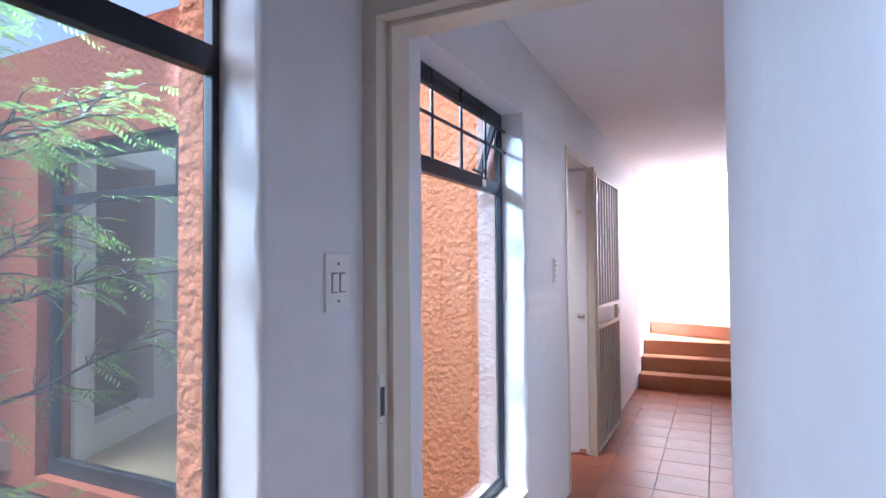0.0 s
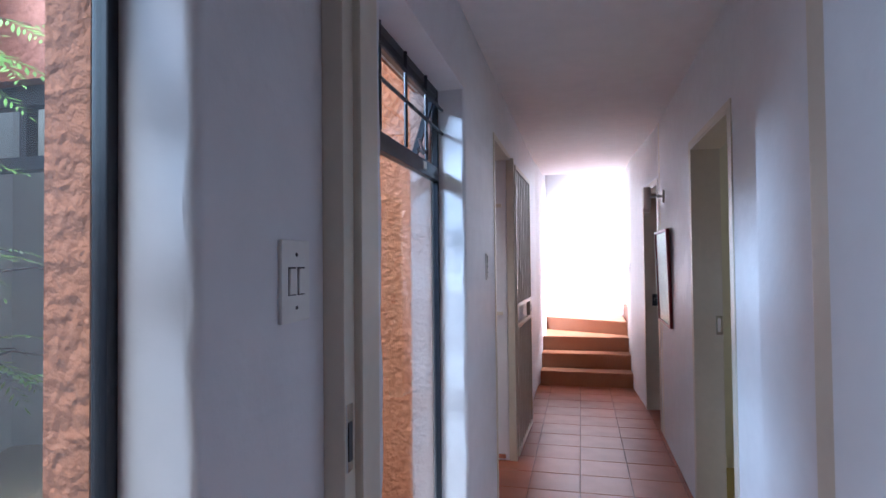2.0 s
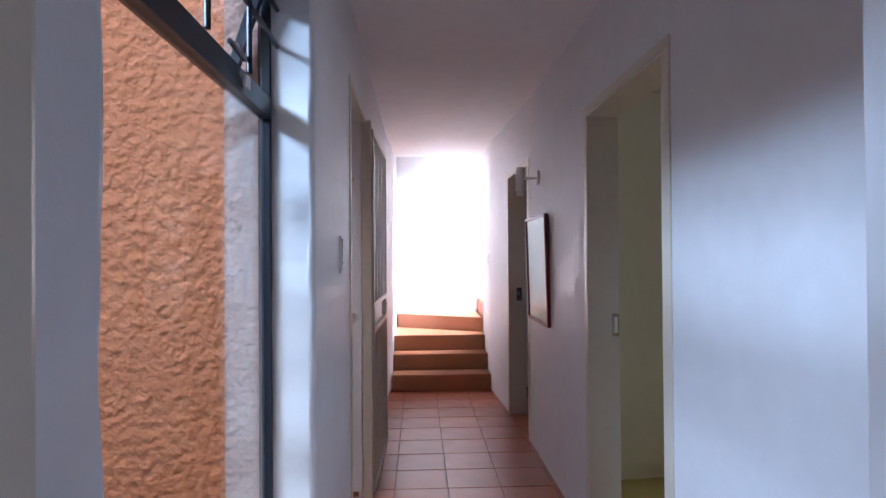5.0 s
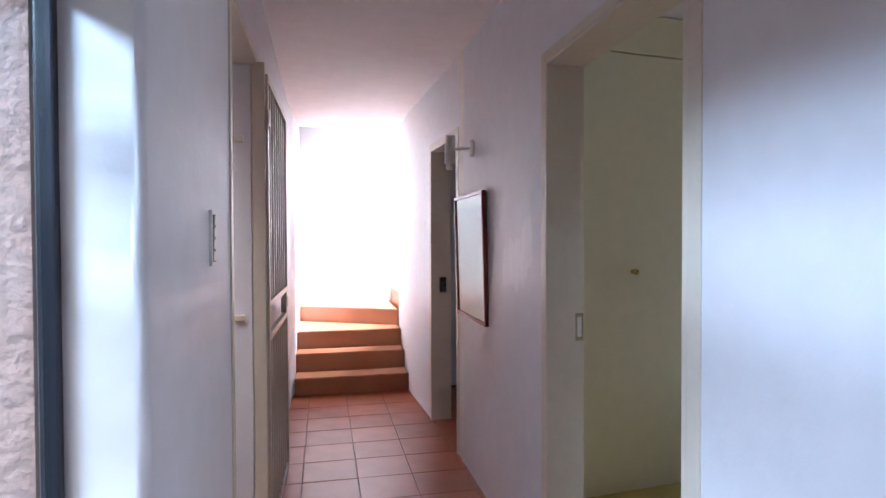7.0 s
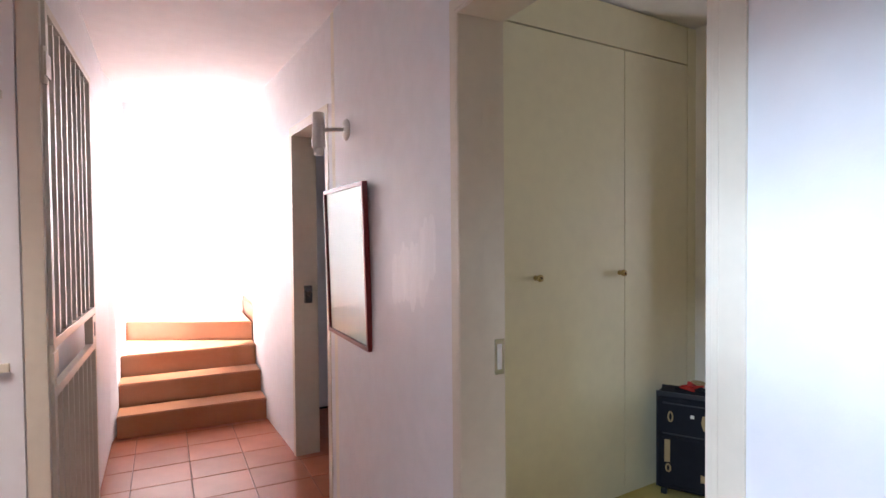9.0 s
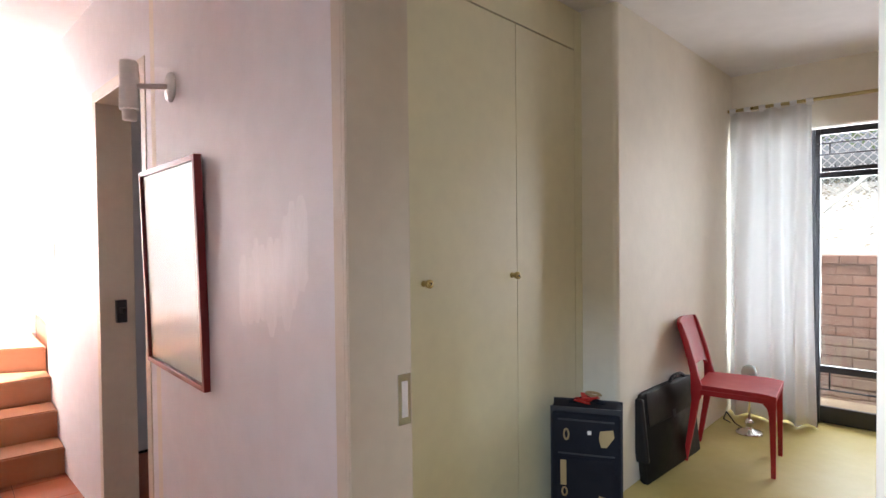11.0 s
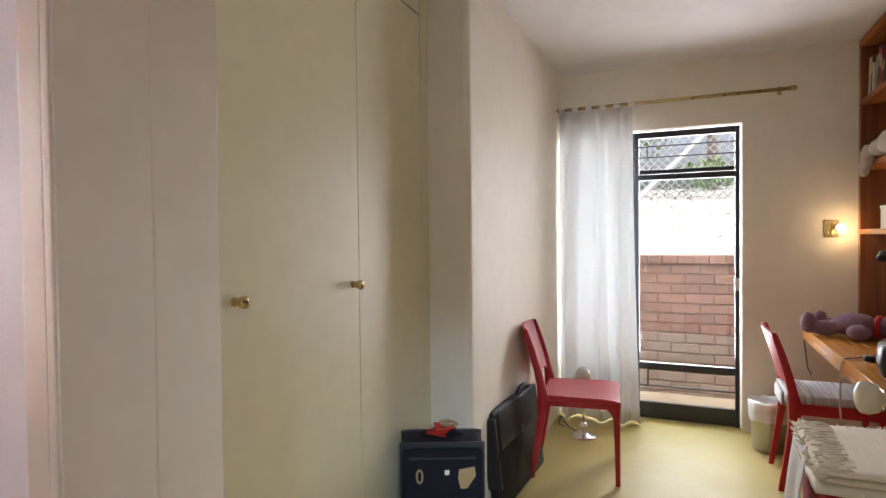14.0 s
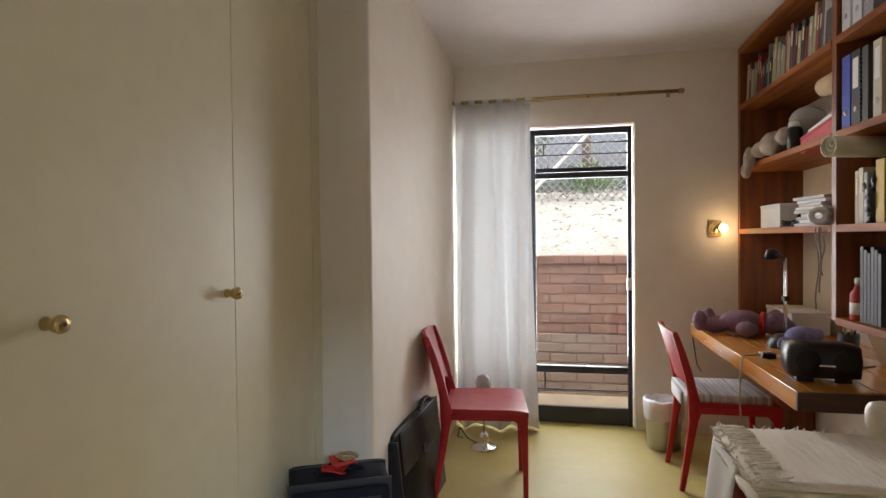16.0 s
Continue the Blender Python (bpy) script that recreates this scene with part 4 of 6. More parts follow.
    part("backrest", bm, RED, ch, "", True)
    for ob in ch.children:
        ob.data.set_sharp_from_angle(angle=radians(42))
    return ch


TALL = Matrix.Diagonal((1.02, 1.0, 1.05, 1.0))
chair(ROOM @ pose(2.925, 0.125, 0, 0, 0, 7) @ TALL, "glossy red moulded plastic chair beside the bedroom wall")
chair(ROOM @ pose(3.22, -1.17, 0, 0, 0, 0) @ TALL, "glossy red moulded plastic chair pushed up to the desk")
STRIPE = material("striped_cushion", (0.62, 0.62, 0.62), 0.9, spots=(0.22, 0.22, 0.25), scale=5, mix=1.0, stretch=(0.5, 14, 0.5), bump=0.3, bump_scale=80, detail=1)
bm = box(B(), -0.2, 0.2, -0.2, 0.22, 0.0, 0.05, 0.02)
cs = thing("seat_cushion", ROOM @ pose(3.22, -1.15, 0.466), "grey and white striped seat cushion on the desk chair", "cushion")
part("pad", bm, STRIPE, cs, "", True)
part("overhang", box(B(), -0.13, 0.13, 0.19, 0.235, -0.03, 0.045, 0.018), STRIPE, cs, "", True)

# suitcase
NAVY = material("navy_nylon", (0.010, 0.011, 0.018), 0.85, spec=0.2, spots=(0.02, 0.021, 0.03), scale=20, mix=0.5, bump=0.4, bump_scale=150)
TAN = material("tan_trim", (0.42, 0.31, 0.16), 0.7, scale=15, mix=0.3)
REDR = material("red_ribbon", (0.55, 0.02, 0.015), 0.6, scale=20, mix=0.3)
su = thing("suitcase", ROOM @ pose(1.675, 0.472, 0, 0, 0, -65), "dark navy fabric suitcase with tan trim and a red ribbon", "suitcase")
part("body", box(B(), -0.165, 0.165, -0.085, 0.105, 0.03, 0.555, 0.03), NAVY, su, "", True)
part("front_panel", box(B(), -0.158, 0.158, -0.108, -0.08, 0.045, 0.535, 0.02), NAVY, su, "", True)
part("front_pocket", box(B(), -0.135, 0.135, -0.122, -0.10, 0.07, 0.33, 0.012), NAVY, su, "", True)
for y in (-0.084, 0.06):
    part("piping", box(B(), -0.168, 0.168, y, y + 0.008, 0.04, 0.558, 0.003), BLACK, su)
for z in (0.338, 0.50):
    part("zip", box(B(), -0.13, 0.13, -0.1105, -0.107, z, z + 0.008, 0.001), BLACK, su)
bm = B()
for a, b in zip(range(8), range(1, 9)):
    p = [(-0.085 + 0.17 * k / 8, 0.01, 0.552 + 0.026 * math.sin(math.pi * k / 8)) for k in (a, b)]
    rod(bm, *p, 0.012, seg=8)
part("handle", bm, NAVY, su, "padded carrying handle", True)


def buckle(x, z, w, h, y):
    """An oval tan loop sewn on the cloth."""
    bm = B()
    ring = [(x + w * math.cos(2 * math.pi * k / 14), z + h * math.sin(2 * math.pi * k / 14)) for k in range(14)]
    for (xa, za), (xb, zb) in zip(ring, ring[1:] + ring[:1]):
        rod(bm, (xa, y, za), (xb, y, zb), 0.0042, seg=6)
    return bm


part("badge", buckle(-0.09, 0.435, 0.011, 0.026, -0.111), TAN, su, "tan oval loop", True)
part("badge", buckle(-0.098, 0.165, 0.011, 0.02, -0.124), TAN, su, "tan oval loop", True)
part("strap", box(B(), -0.117, -0.089, -0.1255, -0.121, 0.195, 0.315, 0.002), TAN, su, "tan leather strap")
part("tag", box(B(), 0.008, 0.026, -0.1115, -0.1075, 0.44, 0.458, 0.001), PLASTIC, su, "small pale tag")
part("emblem", prism(B(), [(0.075, 0.0), (0.10, 0.0), (0.135, 0.05), (0.13, 0.085), (0.07, 0.075), (0.065, 0.04)], 0, 0.004), TAN, su).matrix_basis = pose(-0.005, -0.107, 0.385, 90)
part("emblem", prism(B(), [(0.06, 0.0), (0.10, 0.0), (0.10, 0.03), (0.06, 0.04)], 0, 0.004), TAN, su).matrix_basis = pose(0.0, -0.121, 0.12, 90)
rq = random.Random(9)
for k in range(9):
    a = rq.uniform(0, 360)
    part("ribbon", box(B(), -0.036, 0.036, -0.013, 0.013, 0, 0.005, 0.002, pose(0.025 * math.cos(a), -0.005 + 0.03 * math.sin(a), 0.566 + 0.003 * k, rq.uniform(-14, 14), rq.uniform(-10, 10), a)), REDR, su, "bright red ribbon tied round the handle")
bm = B()
for k in range(10):
    a0, a1 = 0.55 * k, 0.55 * (k + 1)
    rod(bm, (0.03 + 0.035 * math.cos(a0), 0.035 + 0.02 * math.sin(a0), 0.59 + 0.01 * math.sin(a0 * 0.6)), (0.03 + 0.035 * math.cos(a1), 0.035 + 0.02 * math.sin(a1), 0.59 + 0.01 * math.sin(a1 * 0.6)), 0.007, seg=6)
part("cord", bm, TAN, su, "tan cord looped round the handle", True)
for x in (-0.13, 0.13):
    part("wheel", rod(B(), (x - 0.012, 0.07, 0.024), (x + 0.012, 0.07, 0.024), 0.024, seg=14), BLACK, su)
    part("foot", box(B(), x - 0.015, x + 0.015, -0.08, -0.05, 0.0, 0.035, 0.004), BLACK, su)

# portfolio leaning on the wall
LEATHER = material("black_leather", (0.012, 0.011, 0.012), 0.5, spec=0.3, scale=20, mix=0.4, bump=0.3, bump_scale=90)
po = thing("portfolio_case", ROOM @ pose(2.55, 0.385, 0.0, -6, 0, -3), "black leather portfolio case leaning on the wall", "portfolio case")
bm = prism(B(), [(-0.36, 0.0), (0.36, 0.0), (0.36, 0.46), (0.34, 0.485), (-0.30, 0.495), (-0.34, 0.48), (-0.36, 0.44)], -0.028, 0.028)
bmesh.ops.rotate(bm, cent=(0, 0, 0), matrix=Matrix.Rotation(radians(90), 3, "X"), verts=bm.verts)
bmesh.ops.bevel(bm, geom=list(bm.edges), offset=0.012, segments=3, affect="EDGES")
part("body", bm, LEATHER, po, "", True)
part("flap", box(B(), -0.30, 0.33, -0.034, -0.027, 0.30, 0.49, 0.006), LEATHER, po, "", True)
part("gusset", box(B(), -0.366, -0.335, -0.036, 0.034, 0.12, 0.47, 0.012), LEATHER, po, "", True)
part("lock", box(B(), 0.0, 0.04, -0.038, -0.033, 0.29, 0.335, 0.002), BLACK, po)
bm = B()
for k in range(8):
    a0, a1 = math.pi * k / 8, math.pi * (k + 1) / 8
    rod(bm, (0.16 + 0.10 * math.cos(a0), -0.01, 0.482 + 0.035 * math.sin(a0)), (0.16 + 0.10 * math.cos(a1), -0.01, 0.482 + 0.035 * math.sin(a1)), 0.012, seg=8)
part("handle", bm, LEATHER, po, "", True)

# chrome lamp standing on the floor behind the chair
fl = thing("table_lamp", ROOM @ pose(3.46, 0.20, 0), "small chrome lamp with a glass head standing on the floor", "lamp")
part("base", lathe(B(), [(0.085, 0), (0.087, 0.006), (0.075, 0.016), (0.03, 0.028), (0.018, 0.05), (0.03, 0.075), (0.016, 0.10)], 26), CHROME, fl, "", True)
part("stem", rod(B(), (0, 0, 0.09), (0, 0, 0.36), 0.008, seg=12), CHROME, fl, "", True)
part("head", lathe(B(), [(0.02, 0.35), (0.045, 0.38), (0.052, 0.42), (0.04, 0.46), (0.012, 0.475)], 20), material("lamp_glass", (0.55, 0.6, 0.6), 0.08, metal=0.3, scale=6, mix=0.3), fl, "clouded glass head", True)
bm = B()
cps = [(0.06, 0.05, 0.006), (0.10, 0.12, 0.02), (0.08, 0.17, 0.10), (0.05, 0.18, 0.05), (0.14, 0.16, 0.006)]
for a, b in zip(cps, cps[1:]):
    rod(bm, a, b, 0.004, seg=6)
part("cable", bm, BLACK, fl)

# bin with a bag
bn = thing("waste_bin", ROOM @ pose(3.66, -0.93, 0), "steel waste bin lined with a white plastic bag", "bin")
part("body", lathe(B(), [(0.095, 0), (0.10, 0.005), (0.112, 0.27), (0.115, 0.28), (0.108, 0.28), (0.09, 0.01)], 26), material("brushed_steel", (0.5, 0.5, 0.5), 0.35, metal=1.0, scale=8, mix=0.3, stretch=(1, 1, 0.2)), bn, "", True)
BAG = material("white_plastic_bag", (0.78, 0.80, 0.82), 0.4, scale=15, mix=0.3, bump=0.6, bump_scale=25, bump_dist=0.01)
bm = B()
rings = []
for z, r, w in ((0.19, 0.120, 0.012), (0.25, 0.122, 0.01), (0.30, 0.124, 0.012), (0.315, 0.112, 0.02), (0.28, 0.098, 0.01), (0.2, 0.09, 0.02)):
    rings.append([bm.verts.new(((r + w * noise.noise(Vector((math.cos(a) * 2, math.sin(a) * 2, z * 9)))) * math.cos(a), (r + w * noise.noise(Vector((math.cos(a) * 3, math.sin(a) * 3, z * 7)))) * math.sin(a), z + 0.02 * noise.noise(Vector((math.cos(a) * 2.5, math.sin(a) * 2.5, 4 + z))))) for a in [2 * math.pi * i / 36 for i in range(36)]])
for p, q in zip(rings, rings[1:]):
    for i in range(36):
        bm.faces.new((p[i], p[(i + 1) % 36], q[(i + 1) % 36], q[i]))
part("bag", bm, BAG, bn, "crumpled white bag", True)

# ottoman in red cloth with a folded cream blanket
CLOTHR = material("red_cloth", (0.35, 0.012, 0.018), 0.9, scale=8, mix=0.4, bump=0.4, bump_scale=120)
WOOL = material("cream_wool", (0.92, 0.88, 0.77), 0.95, spots=(0.86, 0.80, 0.67), scale=7, mix=0.5, stretch=(1, 6, 1), bump=0.7, bump_scale=9, bump_dist=0.01)
ot = thing("ottoman", ROOM @ pose(1.86, -1.17, 0, 0, 0, -2), "square ottoman covered in deep red cloth", "ottoman")
part("body", box(B(), -0.25, 0.25, -0.32, 0.32, 0.03, 0.565, 0.03), CLOTHR, ot, "", True)
for x in (-0.2, 0.2):
    for y in (-0.27, 0.27):
        part("foot", rod(B(), (x, y, 0), (x, y, 0.04), 0.02, seg=10), WOODV, ot)
bl = thing("blanket", ROOM @ pose(1.86, -1.16, 0.566, 0, 0, -2), "folded cream wool blanket with a fringe", "blanket")
for k, (z0, z1, e) in enumerate(((0.0, 0.026, 0.0), (0.027, 0.05, 0.012), (0.051, 0.075, 0.004))):
    bm = B()
    n1, n2 = 26, 26
    tp = [[None] * (n2 + 1) for _ in range(n1 + 1)]
    bt = [[None] * (n2 + 1) for _ in range(n1 + 1)]
    for i in range(n1 + 1):
        for j in range(n2 + 1):
            x, y = (-0.262 + e) + (0.524 - 2 * e) * i / n1, -0.34 + e + (0.68 - 2 * e) * j / n2
            w = 0.006 * noise.noise(Vector((x * 9, y * 9, k * 3.1)))
            x += 0.008 * noise.noise(Vector((x * 6, y * 14, 5 + k)))
            y += 0.008 * noise.noise(Vector((x * 14, y * 6, 9 + k)))
            edge = 0.010 if i in (0, n1) or j in (0, n2) else 0.0
            tp[i][j] = bm.verts.new((x, y, z1 + w - edge))
            bt[i][j] = bm.verts.new((x, y, z0 + (edge if k else 0)))
    for i in range(n1):
        for j in range(n2):
            bm.faces.new((tp[i][j], tp[i + 1][j], tp[i + 1][j + 1], tp[i][j + 1]))
            bm.faces.new((bt[i][j], bt[i][j + 1], bt[i + 1][j + 1], bt[i + 1][j]))
    for i in range(n1):
        bm.faces.new((tp[i][0], bt[i][0], bt[i + 1][0], tp[i + 1][0])), bm.faces.new((tp[i][n2], tp[i + 1][n2], bt[i + 1][n2], bt[i][n2]))
        bm.faces.new((tp[0][i], tp[0][i + 1], bt[0][i + 1], bt[0][i])), bm.faces.new((tp[n1][i], bt[n1][i], bt[n1][i + 1], tp[n1][i + 1]))
    part("fold", bm, WOOL, bl, "", True)
bm = B()
rnd = random.Random(3)
for i in range(60):
    # knotted tassels lie in a row along the fold
    x = -0.25 + 0.5 * i / 59
    for _ in range(3):
        p = Vector((x + rnd.uniform(-0.006, 0.006), 0.325 - rnd.uniform(0, 0.05), 0.074 + rnd.uniform(-0.004, 0.006)))
        q = p + Vector((rnd.uniform(-0.012, 0.012), -rnd.uniform(0.02, 0.06), rnd.uniform(-0.002, 0.008)))
        rod(bm, p, q, 0.0045, 0.0025, 5)
for i in range(90):
    x = -0.25 + 0.5 * i / 89
    p = Vector((x, 0.335, 0.055 + rnd.uniform(-0.01, 0.012)))
    q = p + Vector((rnd.uniform(-0.02, 0.02), rnd.uniform(-0.06, 0.025), rnd.uniform(0.008, 0.022)))
    rod(bm, p, q, 0.004, 0.0025, 5)
    y = -0.33 + 0.66 * i / 89
    p = Vector((0.255, y, 0.055 + rnd.uniform(-0.01, 0.012)))
    rod(bm, p, p + Vector((rnd.uniform(-0.03, 0.03), rnd.uniform(-0.02, 0.02), rnd.uniform(0.008, 0.02))), 0.004, 0.0025, 5)
tagged(part("fringe", bm, WOOL, bl), kind="stuff")
bm = B()
rows = []
for q in range(9):
    f = q / 8
    rows.append([bm.verts.new((-0.06 + 0.31 * i / 14 + 0.02 * f, 0.335 + 0.03 * math.sin(1.5 * f) + 0.012 * f * math.sin(i * 0.55 + 1.0), 0.045 - 0.40 * f)) for i in range(15)])
for p, q in zip(rows, rows[1:]):
    for i in range(14):
        bm.faces.new((p[i], p[i + 1], q[i + 1], q[i]))
hang = part("hanging_end", bm, LINEN, bl, "white cloth hanging over the side", True)
hm = hang.modifiers.new("thickness", "SOLIDIFY")
hm.thickness = 0.003

# ---- bookcase and desk along the south wall ----
BF, BB = -1.46, -1.84
UR = 0.9
bc = thing("bookcase", ROOM, "wall-to-wall pine bookcase with packed open shelves", "bookcase")
part("side_panel", box(B(), 3.925, 3.968, BB, BF, 0.772, 2.585, 0.003), WOODV, bc)
part("divider", box(B(), 2.62, 2.66, BB, BF, 0.97, 2.585, 0.003), WOODV, bc)
part("divider", box(B(), 1.45, 1.49, BB, BF, 0.772, 2.585, 0.003), WOODV, bc)
part("top_board", box(B(), UR, 3.925, BB, BF + 0.004, 2.545, 2.585, 0.003), WOOD, bc)
for z in (2.175, 1.765, 1.36):
    part("shelf", box(B(), 2.66, 3.925, BB, BF + 0.003, z, z + 0.032, 0.003), WOOD, bc)
    part("shelf", box(B(), 1.49, 2.62, BB, BF + 0.003, z, z + 0.032, 0.003), WOOD, bc)
part("shelf", box(B(), 1.49, 2.62, BB, BF + 0.003, 0.955, 0.987, 0.003), WOOD, bc)
S1, S2, S3, S0 = 1.392, 1.797, 2.207, 0.987

DESK = material("honey_pine", (0.70, 0.32, 0.065), 0.25, spots=(0.42, 0.135, 0.02), scale=3.5, mix=0.85, stretch=(0.3, 7, 7), bump=0.12, bump_scale=12, coat=0.4)
dk = thing("desk", ROOM, "thick honey pine desk board fixed along the wall", "desk")
for i in range(5):
    a, b = -1.13 - i * 0.142, -1.13 - (i + 1) * 0.142
    part("board", box(B(), 2.17, 3.84, b + 0.0006, a, 0.695, 0.77, 0.004), DESK, dk)
# added board; its near-black colour puts shade on the desk's end grain
part("end_board", box(B(), 2.152, 2.1695, -1.84, -1.13, 0.697, 0.768, 0.003), material("shaded_end_grain", (0.075, 0.03, 0.013), 0.5, spots=(0.04, 0.016, 0.008), scale=9, mix=0.8, stretch=(1, 1, 5)), dk, "end board coloured dark like a shaded face")
part("support", box(B(), 2.3, 2.36, -1.83, -1.5, 0.0, 0.694, 0.004), WOODV, dk)
part("support", box(B(), 3.72, 3.78, -1.83, -1.6, 0.0, 0.694, 0.004), WOODV, dk)
SPEAK = material("black_plastic", (0.012, 0.012, 0.014), 0.35, scale=20, mix=0.3)
WHITEP = material("white_paper", (0.78, 0.77, 0.74), 0.8, scale=10, mix=0.2)
CARD = material("cardboard", (0.46, 0.33, 0.19), 0.85, scale=8, mix=0.3)


def cover(r, g, b):
    name = "book_cloth_%d_%d_%d" % (r * 100, g * 100, b * 100)
    return bpy.data.materials.get(name) or material(name, (r, g, b), 0.6, scale=25, mix=0.3)


BOOKS = [((0.30, 0.04, 0.035), "red"), ((0.42, 0.34, 0.19), "tan"), ((0.36, 0.36, 0.33), "grey"), ((0.06, 0.06, 0.09), "dark blue"), ((0.55, 0.50, 0.40), "cream"),
         ((0.13, 0.08, 0.055), "brown"), ((0.33, 0.37, 0.22), "pale green"), ((0.04, 0.04, 0.04), "black"), ((0.17, 0.06, 0.075), "maroon")]
cut = random.Random(8)


def book(u, z, thick, high, deep, lean, col, tint):
    b = thing("book", ROOM @ pose(u, BF - 0.03, z, 0, lean, 0), tint + " book standing on the pine shelf", "book", "books on the shelves")
    bm = box(B(), 0, 0.003, -deep, 0, 0, high)
    box(bm, thick - 0.003, thick, -deep, 0, 0, high)
    box(bm, 0.003, thick - 0.003, -0.003, 0, 0, high)
    part("cover", bm, cover(*col), b)
    part("page_block", box(B(), 0.0032, thick - 0.0032, -deep + 0.004, -0.0032, 0.003, high - 0.004), WHITEP, b)
    if thick > 0.022:
        part("title", box(B(), thick * 0.3, thick * 0.7, -0.0006, 0.0006, high * 0.55, high * 0.85), cover(0.7, 0.62, 0.4), b)


def shelf_row(u0, u1, z, lo, hi, lean=0.0):
    u = u0
    while u < u1:
        t, h = cut.uniform(0.012, 0.042), cut.uniform(lo, hi)
        col, tint = BOOKS[cut.randrange(len(BOOKS))]
        l = -lean * cut.uniform(0.6, 1.2)
        book(u, z, t, h, cut.uniform(0.14, 0.22), l, col, tint)
        u += t + 0.004 + abs(math.sin(radians(l))) * 0.012


shelf_row(2.80, 3.86, S3, 0.17, 0.26, 9)
shelf_row(1.55, 2.2, S3, 0.20, 0.27, 2)
shelf_row(1.55, 2.15, S1, 0.18, 0.26, 2)
shelf_row(2.43, 2.52, S1, 0.2, 0.24, 0)
cb = thing("cigar_box", ROOM @ pose(2.70, BF - 0.03, S3), "dark patterned box on the top shelf", "box")
part("box", box(B(), 0, 0.075, -0.2, 0, 0, 0.17, 0.003), cover(0.1, 0.08, 0.07), cb)
part("lid", box(B(), -0.002, 0.077, -0.202, 0.002, 0.17, 0.26, 0.003), cover(0.33, 0.31, 0.28), cb)


def binder(u, z, col, tint, w=0.07, h=0.31, plain=False):
    b = thing("ring_binder", ROOM @ pose(u, BF - 0.015, z), tint + " lever-arch file on the pine shelf", "binder", "files on the shelves")
    part("cover", box(B(), 0, w, -0.27, 0, 0, h, 0.003), cover(*col), b)
    if not plain:
        part("label", box(B(), w * 0.2, w * 0.8, -0.001, 0.001, h * 0.5, h * 0.9), WHITEP, b, "white spine label")
    part("finger_ring", lathe(B(), [(0.012, 0), (0.012, 0.002), (0.008, 0.002)], 16, pose(w / 2, 0.0, h * 0.22, -90)), CHROME, b)


binder(2.535, S2, (0.02, 0.05, 0.36), "bright blue", plain=True)
binder(2.455, S2, (0.015, 0.015, 0.018), "black")
binder(2.30, S2, (0.55, 0.50, 0.36), "beige", 0.06, 0.30)
binder(2.535, S3, (0.60, 0.60, 0.60), "pale grey")
binder(2.445, S3, (0.62, 0.62, 0.62), "pale grey")
binder(2.36, S3, (0.3, 0.3, 0.32), "dark grey")
sp = thing("spiral_notebook", ROOM @ pose(2.385, BF - 0.01, S2), "dark spiral-bound notebook on the shelf", "notebook")
part("cover", box(B(), 0, 0.045, -0.22, 0, 0, 0.30, 0.002), cover(0.06, 0.05, 0.05), sp)
for i in range(16):
    part("ring", lathe(B(), [(0.006, -0.0015), (0.008, 0), (0.006, 0.0015)], 10, pose(0.046, 0.0, 0.015 + 0.018 * i)), SPEAK, sp)
# second shelf, wide bay
rf = thing("box_file", ROOM @ pose(2.69, BF - 0.02, S2, 0, 7, 0), "flat red box file lying on the shelf", "box file")
part("body", box(B(), 0, 0.34, -0.26, 0, 0.0, 0.07, 0.004), cover(0.5, 0.03, 0.03), rf)
part("lid", box(B(), 0, 0.34, -0.262, 0.002, 0.0705, 0.085, 0.003), cover(0.45, 0.03, 0.03), rf)
pp = thing("paper_sheaf", ROOM @ pose(2.70, BF - 0.04, S2 + 0.09, 0, 9, 0), "sheaf of pale papers on the red box file", "papers")
part("sheets", box(B(), 0, 0.3, -0.22, 0, 0, 0.03, 0.002), WHITEP, pp)
tb = thing("cardboard_tube", ROOM @ pose(2.66, BF - 0.10, S2 + 0.275, 0, 90, 0), "brown cardboard tube lying on the shelf", "tube")
part("tube", lathe(B(), [(0.040, 0.0), (0.046, 0.0), (0.046, 0.30), (0.040, 0.30), (0.040, 0.0)], 20, None, False), CARD, tb, "", True)
hp = thing("straw_hat", ROOM @ pose(3.08, BF - 0.08, S2 + 0.11, 60, 0, 40), "grey felt hat leaning on the shelf", "hat")
part("brim", lathe(B(), [(0.10, 0), (0.105, 0.004), (0.06, 0.012), (0.055, 0.05), (0.02, 0.06)], 22), cover(0.32, 0.30, 0.28), hp, "", True)
jr = thing("jar", ROOM @ pose(3.13, BF - 0.03, S2), "dark glass jar with a cream lid", "jar")
part("glass_body", lathe(B(), [(0.032, 0), (0.036, 0.01), (0.036, 0.10), (0.028, 0.115)], 18), SPEAK, jr, "", True)
part("lid", lathe(B(), [(0.030, 0.1155), (0.030, 0.14), (0.026, 0.143)], 18), WHITEP, jr, "cream lid", True)


def plush(name, m, label, mat, bits):
    bm = B()
    for c, r in bits:
        blob(bm, c, r, 14, 0.08)
    ob = part(name, bm, mat, None, label, True)
    ob.matrix_world = m
    skin = ob.modifiers.new("skin", "REMESH")
    skin.mode, skin.voxel_size, skin.use_smooth_shade = "VOXEL", 0.009, True
    return tagged(ob, label, "soft toy")


